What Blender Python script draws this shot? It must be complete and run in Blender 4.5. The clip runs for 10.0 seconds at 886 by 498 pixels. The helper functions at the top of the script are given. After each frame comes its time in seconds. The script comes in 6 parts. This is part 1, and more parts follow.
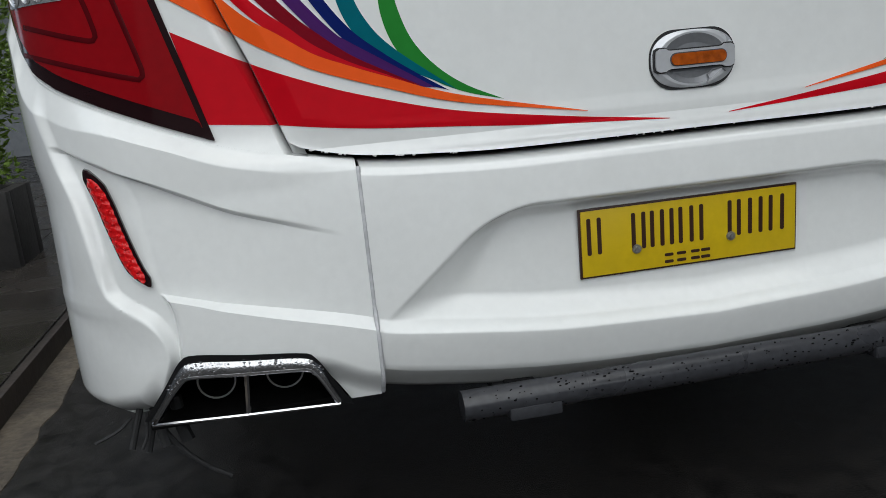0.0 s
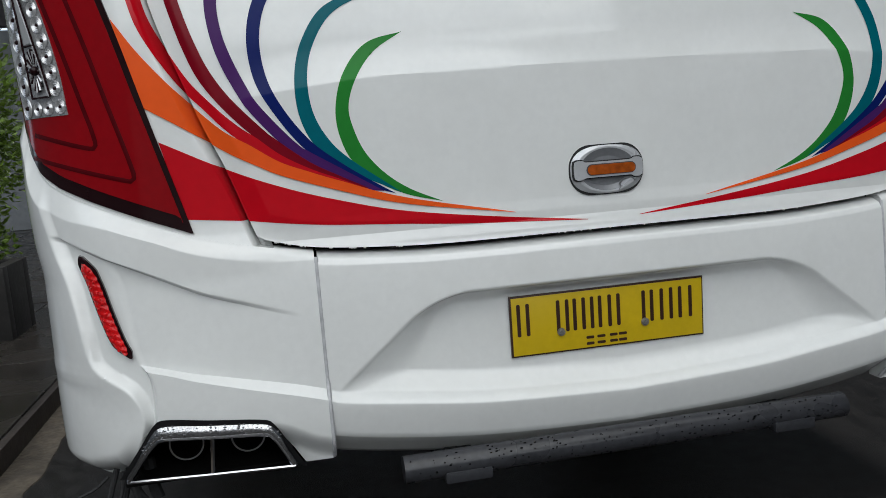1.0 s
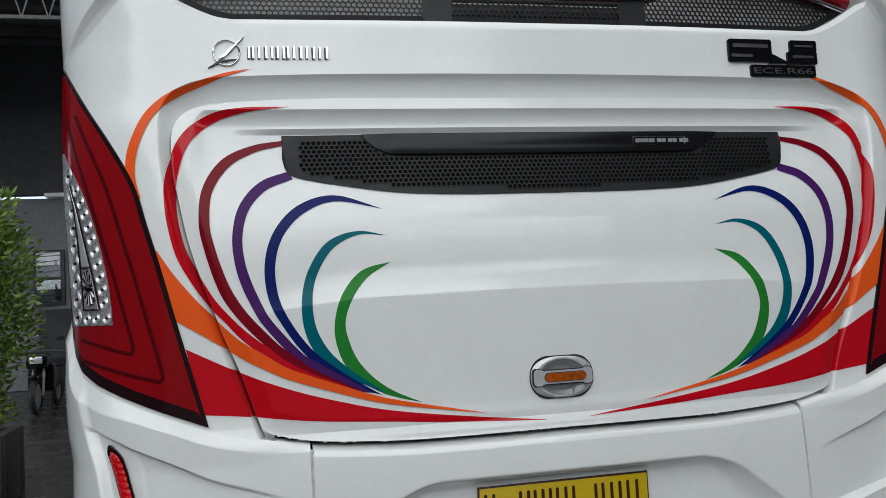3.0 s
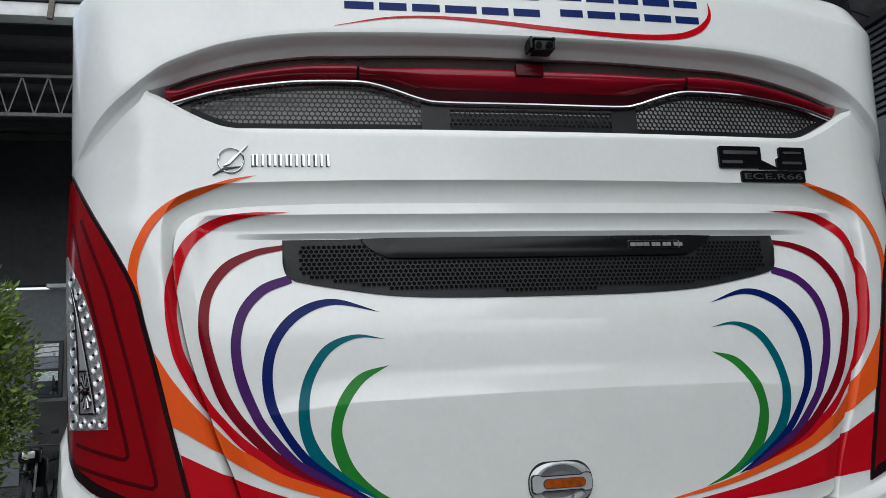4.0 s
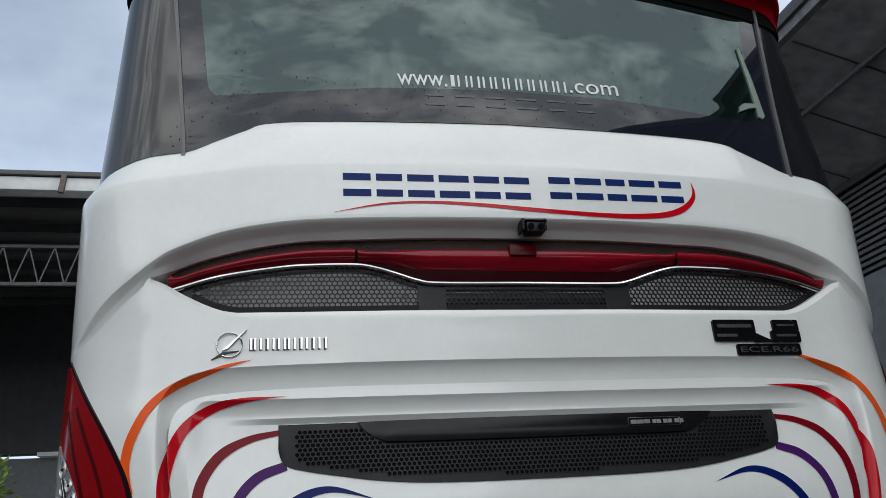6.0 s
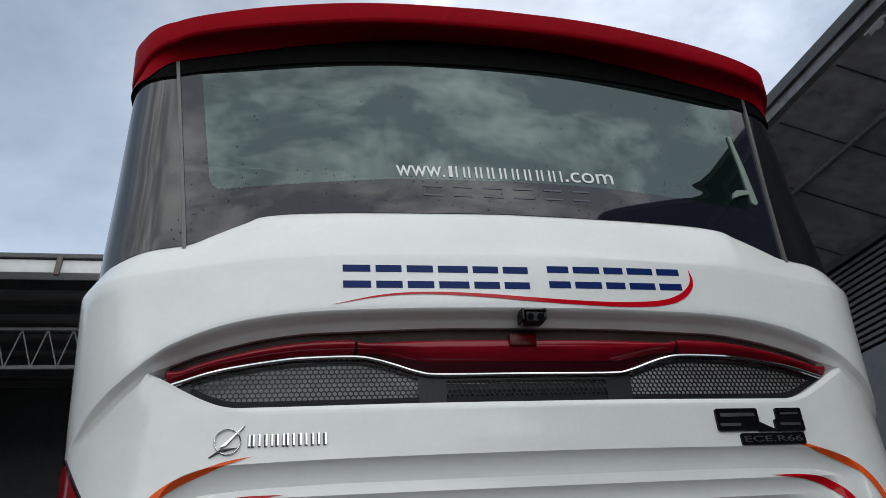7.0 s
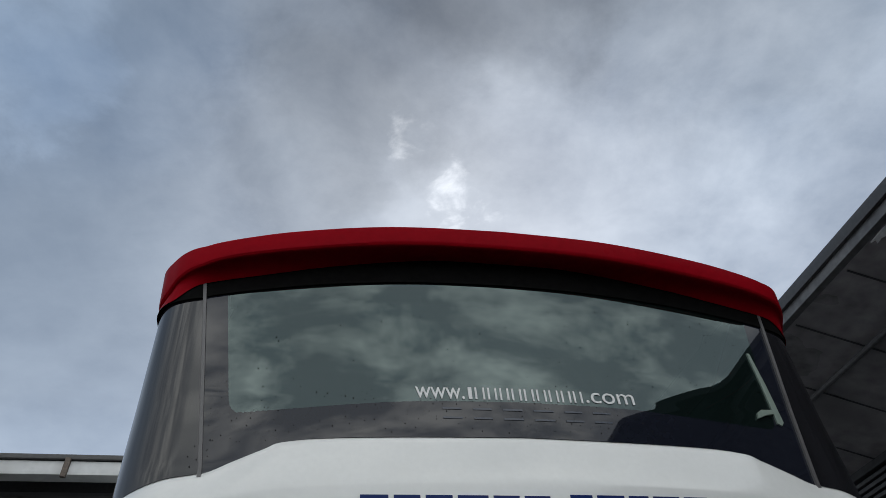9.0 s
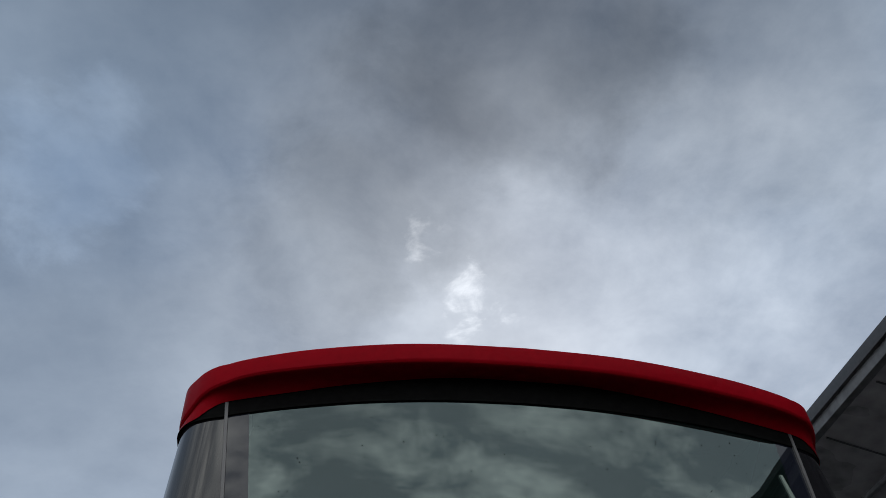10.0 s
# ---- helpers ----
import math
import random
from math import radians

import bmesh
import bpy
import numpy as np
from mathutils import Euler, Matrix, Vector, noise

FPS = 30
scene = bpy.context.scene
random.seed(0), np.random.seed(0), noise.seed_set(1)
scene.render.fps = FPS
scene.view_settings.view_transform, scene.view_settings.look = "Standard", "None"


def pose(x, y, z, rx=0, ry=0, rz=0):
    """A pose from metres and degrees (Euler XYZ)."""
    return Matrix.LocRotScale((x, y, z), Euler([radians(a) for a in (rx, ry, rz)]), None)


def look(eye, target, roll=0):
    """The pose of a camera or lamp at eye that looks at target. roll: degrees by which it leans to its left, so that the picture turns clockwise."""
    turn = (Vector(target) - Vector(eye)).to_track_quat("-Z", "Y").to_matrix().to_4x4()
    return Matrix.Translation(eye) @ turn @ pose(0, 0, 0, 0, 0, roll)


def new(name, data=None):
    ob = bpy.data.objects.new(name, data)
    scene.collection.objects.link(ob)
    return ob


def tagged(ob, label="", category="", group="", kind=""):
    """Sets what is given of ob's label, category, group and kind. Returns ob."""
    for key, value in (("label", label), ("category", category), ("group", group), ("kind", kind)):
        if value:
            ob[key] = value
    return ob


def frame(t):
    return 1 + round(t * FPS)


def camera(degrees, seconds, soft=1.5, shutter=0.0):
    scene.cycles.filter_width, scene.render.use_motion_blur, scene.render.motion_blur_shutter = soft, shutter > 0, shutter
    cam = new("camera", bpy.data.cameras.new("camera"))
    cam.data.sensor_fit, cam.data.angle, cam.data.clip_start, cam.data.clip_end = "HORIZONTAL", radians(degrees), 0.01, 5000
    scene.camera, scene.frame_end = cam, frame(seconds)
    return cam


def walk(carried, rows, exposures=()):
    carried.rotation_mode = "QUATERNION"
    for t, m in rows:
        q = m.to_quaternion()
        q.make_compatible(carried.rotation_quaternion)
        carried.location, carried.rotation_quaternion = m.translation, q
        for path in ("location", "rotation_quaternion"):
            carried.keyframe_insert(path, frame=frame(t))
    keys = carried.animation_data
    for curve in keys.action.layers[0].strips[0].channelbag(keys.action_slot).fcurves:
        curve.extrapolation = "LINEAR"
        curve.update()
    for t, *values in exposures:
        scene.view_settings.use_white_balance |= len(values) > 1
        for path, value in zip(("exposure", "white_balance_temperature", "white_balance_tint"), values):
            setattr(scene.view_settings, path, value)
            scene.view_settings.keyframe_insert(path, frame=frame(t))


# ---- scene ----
cam = camera(57.4, 10.0, soft=0.8)
PATH = [
    (0, (-0.721, -1.366, 1.060), (-0.388, 0.548, 0.582), -5.26),
    (0.5, (-0.672, -1.508, 1.074), (-0.321, 0.421, 0.681), -4.53),
    (1, (-0.665, -1.587, 1.108), (-0.2955, 0.357, 0.818), -4.2),
    (1.5, (-0.678, -1.673, 1.146), (-0.287, 0.277, 0.9355), -3.84),
    (2, (-0.692, -1.785, 1.171), (-0.2905, 0.171, 1.048), -3.28),
    (2.5, (-0.697, -1.859, 1.198), (-0.291, 0.0985, 1.1832), -3.08),
    (3, (-0.695, -1.89, 1.217), (-0.275, 0.062, 1.329), -2.9),
    (3.2, (-0.696, -1.902, 1.214), (-0.271, 0.044, 1.386), -3.0),
    (4.3, (-0.683, -1.915, 1.26), (-0.262, 0.002, 1.645), -2.7),
    (4.5, (-0.679, -1.915, 1.264), (-0.256, -0.007, 1.69), -2.7),
    (5, (-0.686, -1.915, 1.281), (-0.261, -0.031, 1.799), -2.7),
    (5.2, (-0.673, -1.937, 1.275), (-0.267, -0.061, 1.84), -2.9),
    (6.5, (-0.697, -1.955, 1.33), (-0.265, -0.162, 2.102), -4.4),
    (7, (-0.702, -1.969, 1.345), (-0.269, -0.218, 2.21), -4.7),
    (7.5, (-0.707, -1.978, 1.363), (-0.278, -0.274, 2.318), -4.8),
    (8, (-0.713, -1.995, 1.386), (-0.292, -0.345, 2.435), -4.9),
    (8.5, (-0.719, -2.011, 1.407), (-0.32, -0.427, 2.561), -4.8),
    (9, (-0.724, -2.031, 1.427), (-0.348, -0.519, 2.681), -4.7),
    (9.5, (-0.739, -2.046, 1.44), (-0.392, -0.609, 2.787), -4.5),
    (10, (-0.749, -2.064, 1.462), (-0.434, -0.713, 2.903), -4.2),
]
SKY = 1.0
walk(cam, [(t, look(eye, target, roll)) for t, eye, target, roll in PATH],
     [(0, -0.06), (0.5, -0.10), (1.0, -0.17), (1.5, -0.24), (2.0, -0.25), (3.0, -0.20), (4.5, -0.20), (5.0, -0.28), (6.5, -0.52), (7.0, -0.55), (7.5, -0.70), (8.0, -0.82), (8.5, -0.92), (9, -0.98), (10, -1.05)])

# ---- light ----
SUN_WAY = Vector((0.215, 0.713, 0.667))
world = bpy.data.worlds.new("sky")
scene.world = world
world.use_nodes = True
wn, wl = world.node_tree.nodes, world.node_tree.links
wn.clear()


def wnode(kind, **settings):
    n = wn.new(kind)
    for key, value in settings.items():
        n.inputs[key].default_value = value
    return n


w_out, w_bg = wn.new("ShaderNodeOutputWorld"), wn.new("ShaderNodeBackground")
w_sky = wn.new("ShaderNodeTexSky")
w_sky.sky_type, w_sky.sun_disc = "NISHITA", False
w_sky.sun_elevation, w_sky.sun_rotation = radians(42), radians(17)
w_co = wn.new("ShaderNodeTexCoord")
w_map = wn.new("ShaderNodeMapping")
w_map.inputs["Scale"].default_value = (1.0, 1.0, 0.15)
w_map.inputs["Location"].default_value = (0.35, 0.2, 0.0)
w_xyz = wn.new("ShaderNodeSeparateXYZ")
wl.new(w_co.outputs["Generated"], w_xyz.inputs[0])
w_up = wn.new("ShaderNodeMath")
w_up.operation = "MAXIMUM"
w_up.inputs[1].default_value = 0.02
wl.new(w_xyz.outputs["Z"], w_up.inputs[0])
w_lift = wn.new("ShaderNodeMath")
w_lift.operation = "ADD"
w_lift.inputs[1].default_value = 0.22
wl.new(w_up.outputs[0], w_lift.inputs[0])
w_flat = wn.new("ShaderNodeVectorMath")
w_flat.operation = "DIVIDE"
w_den = wn.new("ShaderNodeCombineXYZ")
for k in range(3):
    wl.new(w_lift.outputs[0], w_den.inputs[k])
wl.new(w_co.outputs["Generated"], w_flat.inputs[0])
wl.new(w_den.outputs[0], w_flat.inputs[1])
wl.new(w_flat.outputs[0], w_map.inputs["Vector"])
w_big = wnode("ShaderNodeTexNoise", Scale=2.3, Detail=9.0, Roughness=0.5, Distortion=0.15)
w_fine = wnode("ShaderNodeTexNoise", Scale=7.0, Detail=9.0, Roughness=0.62, Distortion=0.15)
w_shred = wnode("ShaderNodeTexNoise", Scale=14.0, Detail=6.0, Roughness=0.6, Distortion=0.3)
for n in (w_big, w_fine, w_shred):
    wl.new(w_map.outputs["Vector"], n.inputs["Vector"])
w_mix = wn.new("ShaderNodeMath")
w_mix.operation = "MULTIPLY_ADD"
w_mix.inputs[1].default_value = 0.30
wl.new(w_fine.outputs["Fac"], w_mix.inputs[0])
wl.new(w_big.outputs["Fac"], w_mix.inputs[2])
w_ramp = wn.new("ShaderNodeValToRGB")
w_ramp.color_ramp.elements[0].position, w_ramp.color_ramp.elements[0].color = 0.42, (0.158, 0.256, 0.408, 1)
w_ramp.color_ramp.elements[1].position, w_ramp.color_ramp.elements[1].color = 0.84, (0.53, 0.665, 0.84, 1)
wl.new(w_mix.outputs[0], w_ramp.inputs["Fac"])
# thin bright cloud in front of the sun
w_dot = wn.new("ShaderNodeVectorMath")
w_dot.operation = "DOT_PRODUCT"
w_dot.inputs[1].default_value = (0.34, 0.69, 0.64)
wl.new(w_co.outputs["Generated"], w_dot.inputs[0])
w_glow = wn.new("ShaderNodeMapRange")
w_glow.interpolation_type = "SMOOTHERSTEP"
w_glow.inputs["From Min"].default_value, w_glow.inputs["From Max"].default_value = 0.80, 1.0
w_glow.inputs["To Max"].default_value = 0.60
wl.new(w_dot.outputs["Value"], w_glow.inputs["Value"])
w_gm = wn.new("ShaderNodeMath")
w_gm.operation = "MULTIPLY"
wl.new(w_glow.outputs["Result"], w_gm.inputs[0])
wl.new(w_fine.outputs["Fac"], w_gm.inputs[1])
# two ragged rifts next to it
w_spots = []
for way, least, most, gain in (((0.203, 0.7156, 0.6685), 0.9950, 1.0, 0.78), ((0.141, 0.672, 0.727), 0.9965, 1.0, 0.70)):
    d = wn.new("ShaderNodeVectorMath")
    d.operation = "DOT_PRODUCT"
    d.inputs[1].default_value = way
    wl.new(w_co.outputs["Generated"], d.inputs[0])
    near = wn.new("ShaderNodeMapRange")
    near.interpolation_type = "SMOOTHSTEP"
    near.inputs["From Min"].default_value, near.inputs["From Max"].default_value = least, most
    near.inputs["To Max"].default_value = gain
    wl.new(d.outputs["Value"], near.inputs["Value"])
    w_spots.append(near)
w_near = wn.new("ShaderNodeMath")
w_near.operation = "MAXIMUM"
for k in range(2):
    wl.new(w_spots[k].outputs["Result"], w_near.inputs[k])
w_rag = wn.new("ShaderNodeMath")
w_rag.operation = "MULTIPLY_ADD"
w_rag.inputs[1].default_value = 1.5
wl.new(w_shred.outputs["Fac"], w_rag.inputs[0])
wl.new(w_near.outputs[0], w_rag.inputs[2])
w_rm = wn.new("ShaderNodeMapRange")
w_rm.interpolation_type = "SMOOTHSTEP"
w_rm.inputs["From Min"].default_value, w_rm.inputs["From Max"].default_value = 1.46, 1.82
w_rm.inputs["To Max"].default_value = 0.75
wl.new(w_rag.outputs[0], w_rm.inputs["Value"])
w_gs = wn.new("ShaderNodeMath")
w_gs.operation = "ADD"
wl.new(w_gm.outputs[0], w_gs.inputs[0])
wl.new(w_rm.outputs[0], w_gs.inputs[1])
w_add = wn.new("ShaderNodeMix")
w_add.data_type, w_add.blend_type = "RGBA", "ADD"
w_add.inputs["Factor"].default_value = 1.0
wl.new(w_ramp.outputs["Color"], w_add.inputs["A"])
wl.new(w_gs.outputs[0], w_add.inputs["B"])
# the cloud cover is paler towards the horizon
w_low = wn.new("ShaderNodeMapRange")
w_low.inputs["From Min"].default_value, w_low.inputs["From Max"].default_value = 0.80, 0.25
w_low.inputs["To Max"].default_value = 0.52
wl.new(w_xyz.outputs["Z"], w_low.inputs["Value"])
w_pale = wn.new("ShaderNodeMix")
w_pale.data_type, w_pale.blend_type = "RGBA", "ADD"
w_pale.inputs["Factor"].default_value = 1.0
wl.new(w_add.outputs["Result"], w_pale.inputs["A"])
w_tint = wn.new("ShaderNodeMix")
w_tint.data_type, w_tint.blend_type = "RGBA", "MULTIPLY"
w_tint.inputs["Factor"].default_value = 1.0
w_tint.inputs["B"].default_value = (0.93, 1.0, 1.11, 1)
wl.new(w_low.outputs["Result"], w_tint.inputs["A"])
wl.new(w_tint.outputs["Result"], w_pale.inputs["B"])
# and heavier overhead
w_high = wn.new("ShaderNodeMapRange")
w_high.interpolation_type = "SMOOTHSTEP"
w_high.inputs["From Min"].default_value, w_high.inputs["From Max"].default_value = 0.70, 0.96
w_high.inputs["To Min"].default_value, w_high.inputs["To Max"].default_value = 1.0, 0.51
wl.new(w_xyz.outputs["Z"], w_high.inputs["Value"])
w_heavy = wn.new("ShaderNodeMix")
w_heavy.data_type, w_heavy.blend_type = "RGBA", "MULTIPLY"
w_heavy.inputs["Factor"].default_value = 1.0
wl.new(w_pale.outputs["Result"], w_heavy.inputs["A"])
wl.new(w_high.outputs["Result"], w_heavy.inputs["B"])
# a little of the clear sky shines through the cloud
w_thin = wn.new("ShaderNodeMix")
w_thin.data_type, w_thin.blend_type = "RGBA", "ADD"
w_thin.inputs["Factor"].default_value = 0.02
wl.new(w_heavy.outputs["Result"], w_thin.inputs["A"])
wl.new(w_sky.outputs["Color"], w_thin.inputs["B"])
# the cloud is thin and bright on the side that the bus faces
w_back = wn.new("ShaderNodeVectorMath")
w_back.operation = "DOT_PRODUCT"
w_back.inputs[1].default_value = (-0.08, -0.87, 0.487)
wl.new(w_co.outputs["Generated"], w_back.inputs[0])
w_bm = wn.new("ShaderNodeMapRange")
w_bm.interpolation_type = "SMOOTHSTEP"
w_bm.inputs["From Min"].default_value, w_bm.inputs["From Max"].default_value = 0.10, 1.0
w_bm.inputs["To Max"].default_value = 2.7
wl.new(w_back.outputs["Value"], w_bm.inputs["Value"])
w_bn = wn.new("ShaderNodeMath")
w_bn.operation = "MULTIPLY"
wl.new(w_bm.outputs["Result"], w_bn.inputs[0])
w_flock = wnode("ShaderNodeTexNoise", Scale=5.5, Detail=11.0, Roughness=0.6, Distortion=0.25)
w_long = wn.new("ShaderNodeMapping")
w_long.inputs["Scale"].default_value = (1.0, 2.0, 0.15)
wl.new(w_flat.outputs[0], w_long.inputs["Vector"])
wl.new(w_long.outputs["Vector"], w_flock.inputs["Vector"])
w_bc = wn.new("ShaderNodeMapRange")
w_bc.inputs["From Min"].default_value, w_bc.inputs["From Max"].default_value = 0.44, 0.64
w_bc.inputs["To Min"].default_value, w_bc.inputs["To Max"].default_value = 0.40, 1.40
wl.new(w_flock.outputs["Fac"], w_bc.inputs["Value"])
wl.new(w_bc.outputs["Result"], w_bn.inputs[1])
w_tone = wn.new("ShaderNodeMix")
w_tone.data_type, w_tone.blend_type = "RGBA", "MULTIPLY"
w_tone.inputs["Factor"].default_value = 1.0
w_tone.inputs["B"].default_value = (1.0, 0.985, 0.91, 1)
wl.new(w_bn.outputs[0], w_tone.inputs["A"])
w_sum = wn.new("ShaderNodeMix")
w_sum.data_type, w_sum.blend_type = "RGBA", "ADD"
w_sum.inputs["Factor"].default_value = 1.0
# heavier and thinner lumps of the cloud cover, with ragged rims
w_warp = wnode("ShaderNodeTexNoise", Scale=4.5, Detail=9.0, Roughness=0.6, Distortion=0.2)
wl.new(w_map.outputs["Vector"], w_warp.inputs["Vector"])
w_bend = wn.new("ShaderNodeVectorMath")
w_bend.operation = "MULTIPLY_ADD"
w_bend.inputs[1].default_value = (0.30, 0.30, 0.30)
wl.new(w_warp.outputs["Color"], w_bend.inputs[0])
wl.new(w_co.outputs["Generated"], w_bend.inputs[2])
w_centre = wn.new("ShaderNodeVectorMath")
w_centre.operation = "SUBTRACT"
w_centre.inputs[1].default_value = (0.15, 0.15, 0.15)
wl.new(w_bend.outputs[0], w_centre.inputs[0])
w_unit = wn.new("ShaderNodeVectorMath")
w_unit.operation = "NORMALIZE"
wl.new(w_centre.outputs[0], w_unit.inputs[0])
w_load = None
for way, spread, core, gain in (((0.23, 0.49, 0.84), 12, 5, -0.26), ((0.45, 0.42, 0.79), 13, 4, -0.16), ((0.10, 0.60, 0.79), 10, 3, -0.12), ((0.03, 0.69, 0.72), 9, 2, -0.18),
                                ((-0.22, 0.76, 0.61), 15, 5, -0.12), ((-0.29, 0.61, 0.738), 6, 1, 0.30), ((-0.25, 0.52, 0.81), 18, 6, 0.14), ((0.40, 0.64, 0.655), 13, 6, 0.08)):
    d = wn.new("ShaderNodeVectorMath")
    d.operation = "DOT_PRODUCT"
    d.inputs[1].default_value = Vector(way).normalized()
    wl.new(w_unit.outputs[0], d.inputs[0])
    lump = wn.new("ShaderNodeMapRange")
    lump.interpolation_type = "SMOOTHSTEP"
    lump.inputs["From Min"].default_value, lump.inputs["From Max"].default_value = math.cos(radians(spread)), math.cos(radians(core))
    lump.inputs["To Max"].default_value = gain
    wl.new(d.outputs["Value"], lump.inputs["Value"])
    add = wn.new("ShaderNodeMath")
    add.operation = "ADD"
    wl.new(lump.outputs["Result"], add.inputs[0])
    if w_load is None:
        add.inputs[1].default_value = 1.0
    else:
        wl.new(w_load.outputs[0], add.inputs[1])
    w_load = add
w_lumpy = wn.new("ShaderNodeMix")
w_lumpy.data_type, w_lumpy.blend_type = "RGBA", "MULTIPLY"
w_lumpy.inputs["Factor"].default_value = 1.0
wl.new(w_thin.outputs["Result"], w_lumpy.inputs["A"])
wl.new(w_load.outputs[0], w_lumpy.inputs["B"])
wl.new(w_lumpy.outputs["Result"], w_sum.inputs["A"])
wl.new(w_tone.outputs["Result"], w_sum.inputs["B"])
wl.new(w_sum.outputs["Result"], w_bg.inputs["Color"])
w_bg.inputs["Strength"].default_value = SKY
wl.new(w_bg.outputs["Background"], w_out.inputs["Surface"])

sun = new("sun", bpy.data.lights.new("sun", "SUN"))
sun.data.energy, sun.data.angle, sun.data.color = 0.9, radians(20), (1.0, 0.96, 0.9)
sun.matrix_world = look(SUN_WAY * 50, (0, 0, 0))


# ---- materials ----
def material(name, color, rough=0.5, metal=0.0, ior=1.5, coat=0.0, grain=0.06, scale=40.0, bump=0.0, wear=0.0, wear_color=None, streak=1.0, wave=0.0):
    """A surface with fine grain and larger, fainter stains."""
    m = bpy.data.materials.new(name)
    m.use_nodes = True
    n, l = m.node_tree.nodes, m.node_tree.links
    b = n["Principled BSDF"]
    b.inputs["Metallic"].default_value, b.inputs["IOR"].default_value = metal, ior
    b.inputs["Coat Weight"].default_value, b.inputs["Coat Roughness"].default_value = coat, 0.06
    co = n.new("ShaderNodeTexCoord")
    mp = n.new("ShaderNodeMapping")
    mp.inputs["Scale"].default_value = (1.0, 1.0, streak)
    l.new(co.outputs["Object"], mp.inputs["Vector"])
    fine, large = n.new("ShaderNodeTexNoise"), n.new("ShaderNodeTexNoise")
    fine.inputs["Scale"].default_value, fine.inputs["Detail"].default_value = scale, 5
    large.inputs["Scale"].default_value, large.inputs["Detail"].default_value = scale * 0.06 + 0.6, 4
    for t in (fine, large):
        l.new(mp.outputs["Vector"], t.inputs["Vector"])
    mul = n.new("ShaderNodeMath")
    mul.operation = "MULTIPLY_ADD"
    mul.inputs[1].default_value = 0.5
    half_ = n.new("ShaderNodeMath")
    half_.operation = "MULTIPLY"
    half_.inputs[1].default_value = 0.5
    l.new(large.outputs["Fac"], half_.inputs[0])
    l.new(fine.outputs["Fac"], mul.inputs[0])
    l.new(half_.outputs[0], mul.inputs[2])
    ramp = n.new("ShaderNodeValToRGB")
    lo = [max(c * (1 - grain * 2), 0) for c in color]
    hi = [min(c * (1 + grain * 2), 1) for c in color]
    ramp.color_ramp.elements[0].position, ramp.color_ramp.elements[0].color = 0.3, (*lo, 1)
    ramp.color_ramp.elements[1].position, ramp.color_ramp.elements[1].color = 0.7, (*hi, 1)
    l.new(mul.outputs[0], ramp.inputs["Fac"])
    out = ramp.outputs["Color"]
    if wear > 0:
        w = n.new("ShaderNodeTexNoise")
        w.inputs["Scale"].default_value, w.inputs["Detail"].default_value = scale * 0.25, 6
        l.new(mp.outputs["Vector"], w.inputs["Vector"])
        r = n.new("ShaderNodeMapRange")
        r.inputs["From Min"].default_value, r.inputs["From Max"].default_value = 0.52, 0.72
        r.inputs["To Max"].default_value = wear
        l.new(w.outputs["Fac"], r.inputs["Value"])
        mx = n.new("ShaderNodeMix")
        mx.data_type = "RGBA"
        mx.inputs["B"].default_value = (*(wear_color or lo), 1)
        l.new(r.outputs["Result"], mx.inputs["Factor"])
        l.new(out, mx.inputs["A"])
        out = mx.outputs["Result"]
    l.new(out, b.inputs["Base Color"])
    rr = n.new("ShaderNodeMapRange")
    rr.inputs["From Min"].default_value, rr.inputs["From Max"].default_value = 0.3, 0.7
    rr.inputs["To Min"].default_value, rr.inputs["To Max"].default_value = max(rough * 0.75, 0.01), min(rough * 1.25, 1)
    l.new(large.outputs["Fac"], rr.inputs["Value"])
    l.new(rr.outputs["Result"], b.inputs["Roughness"])
    if bump > 0:
        bp = n.new("ShaderNodeBump")
        bp.inputs["Strength"].default_value, bp.inputs["Distance"].default_value = bump, 0.01
        l.new(fine.outputs["Fac"], bp.inputs["Height"])
        l.new(bp.outputs["Normal"], b.inputs["Normal"])
    if wave > 0:
        far, bp = n.new("ShaderNodeTexNoise"), n.new("ShaderNodeBump")
        wide = n.new("ShaderNodeMapping")
        wide.inputs["Scale"].default_value = (1.0, 1.0, 0.3)
        l.new(co.outputs["Object"], wide.inputs["Vector"])
        l.new(wide.outputs["Vector"], far.inputs["Vector"])
        far.inputs["Scale"].default_value, far.inputs["Detail"].default_value = 9.0, 2
        bp.inputs["Strength"].default_value, bp.inputs["Distance"].default_value = wave, 0.01
        l.new(far.outputs["Fac"], bp.inputs["Height"])
        l.new(bp.outputs["Normal"], b.inputs["Coat Normal"])
        l.new(bp.outputs["Normal"], b.inputs["Normal"])
        b.inputs["Coat Roughness"].default_value = 0.03
    return m


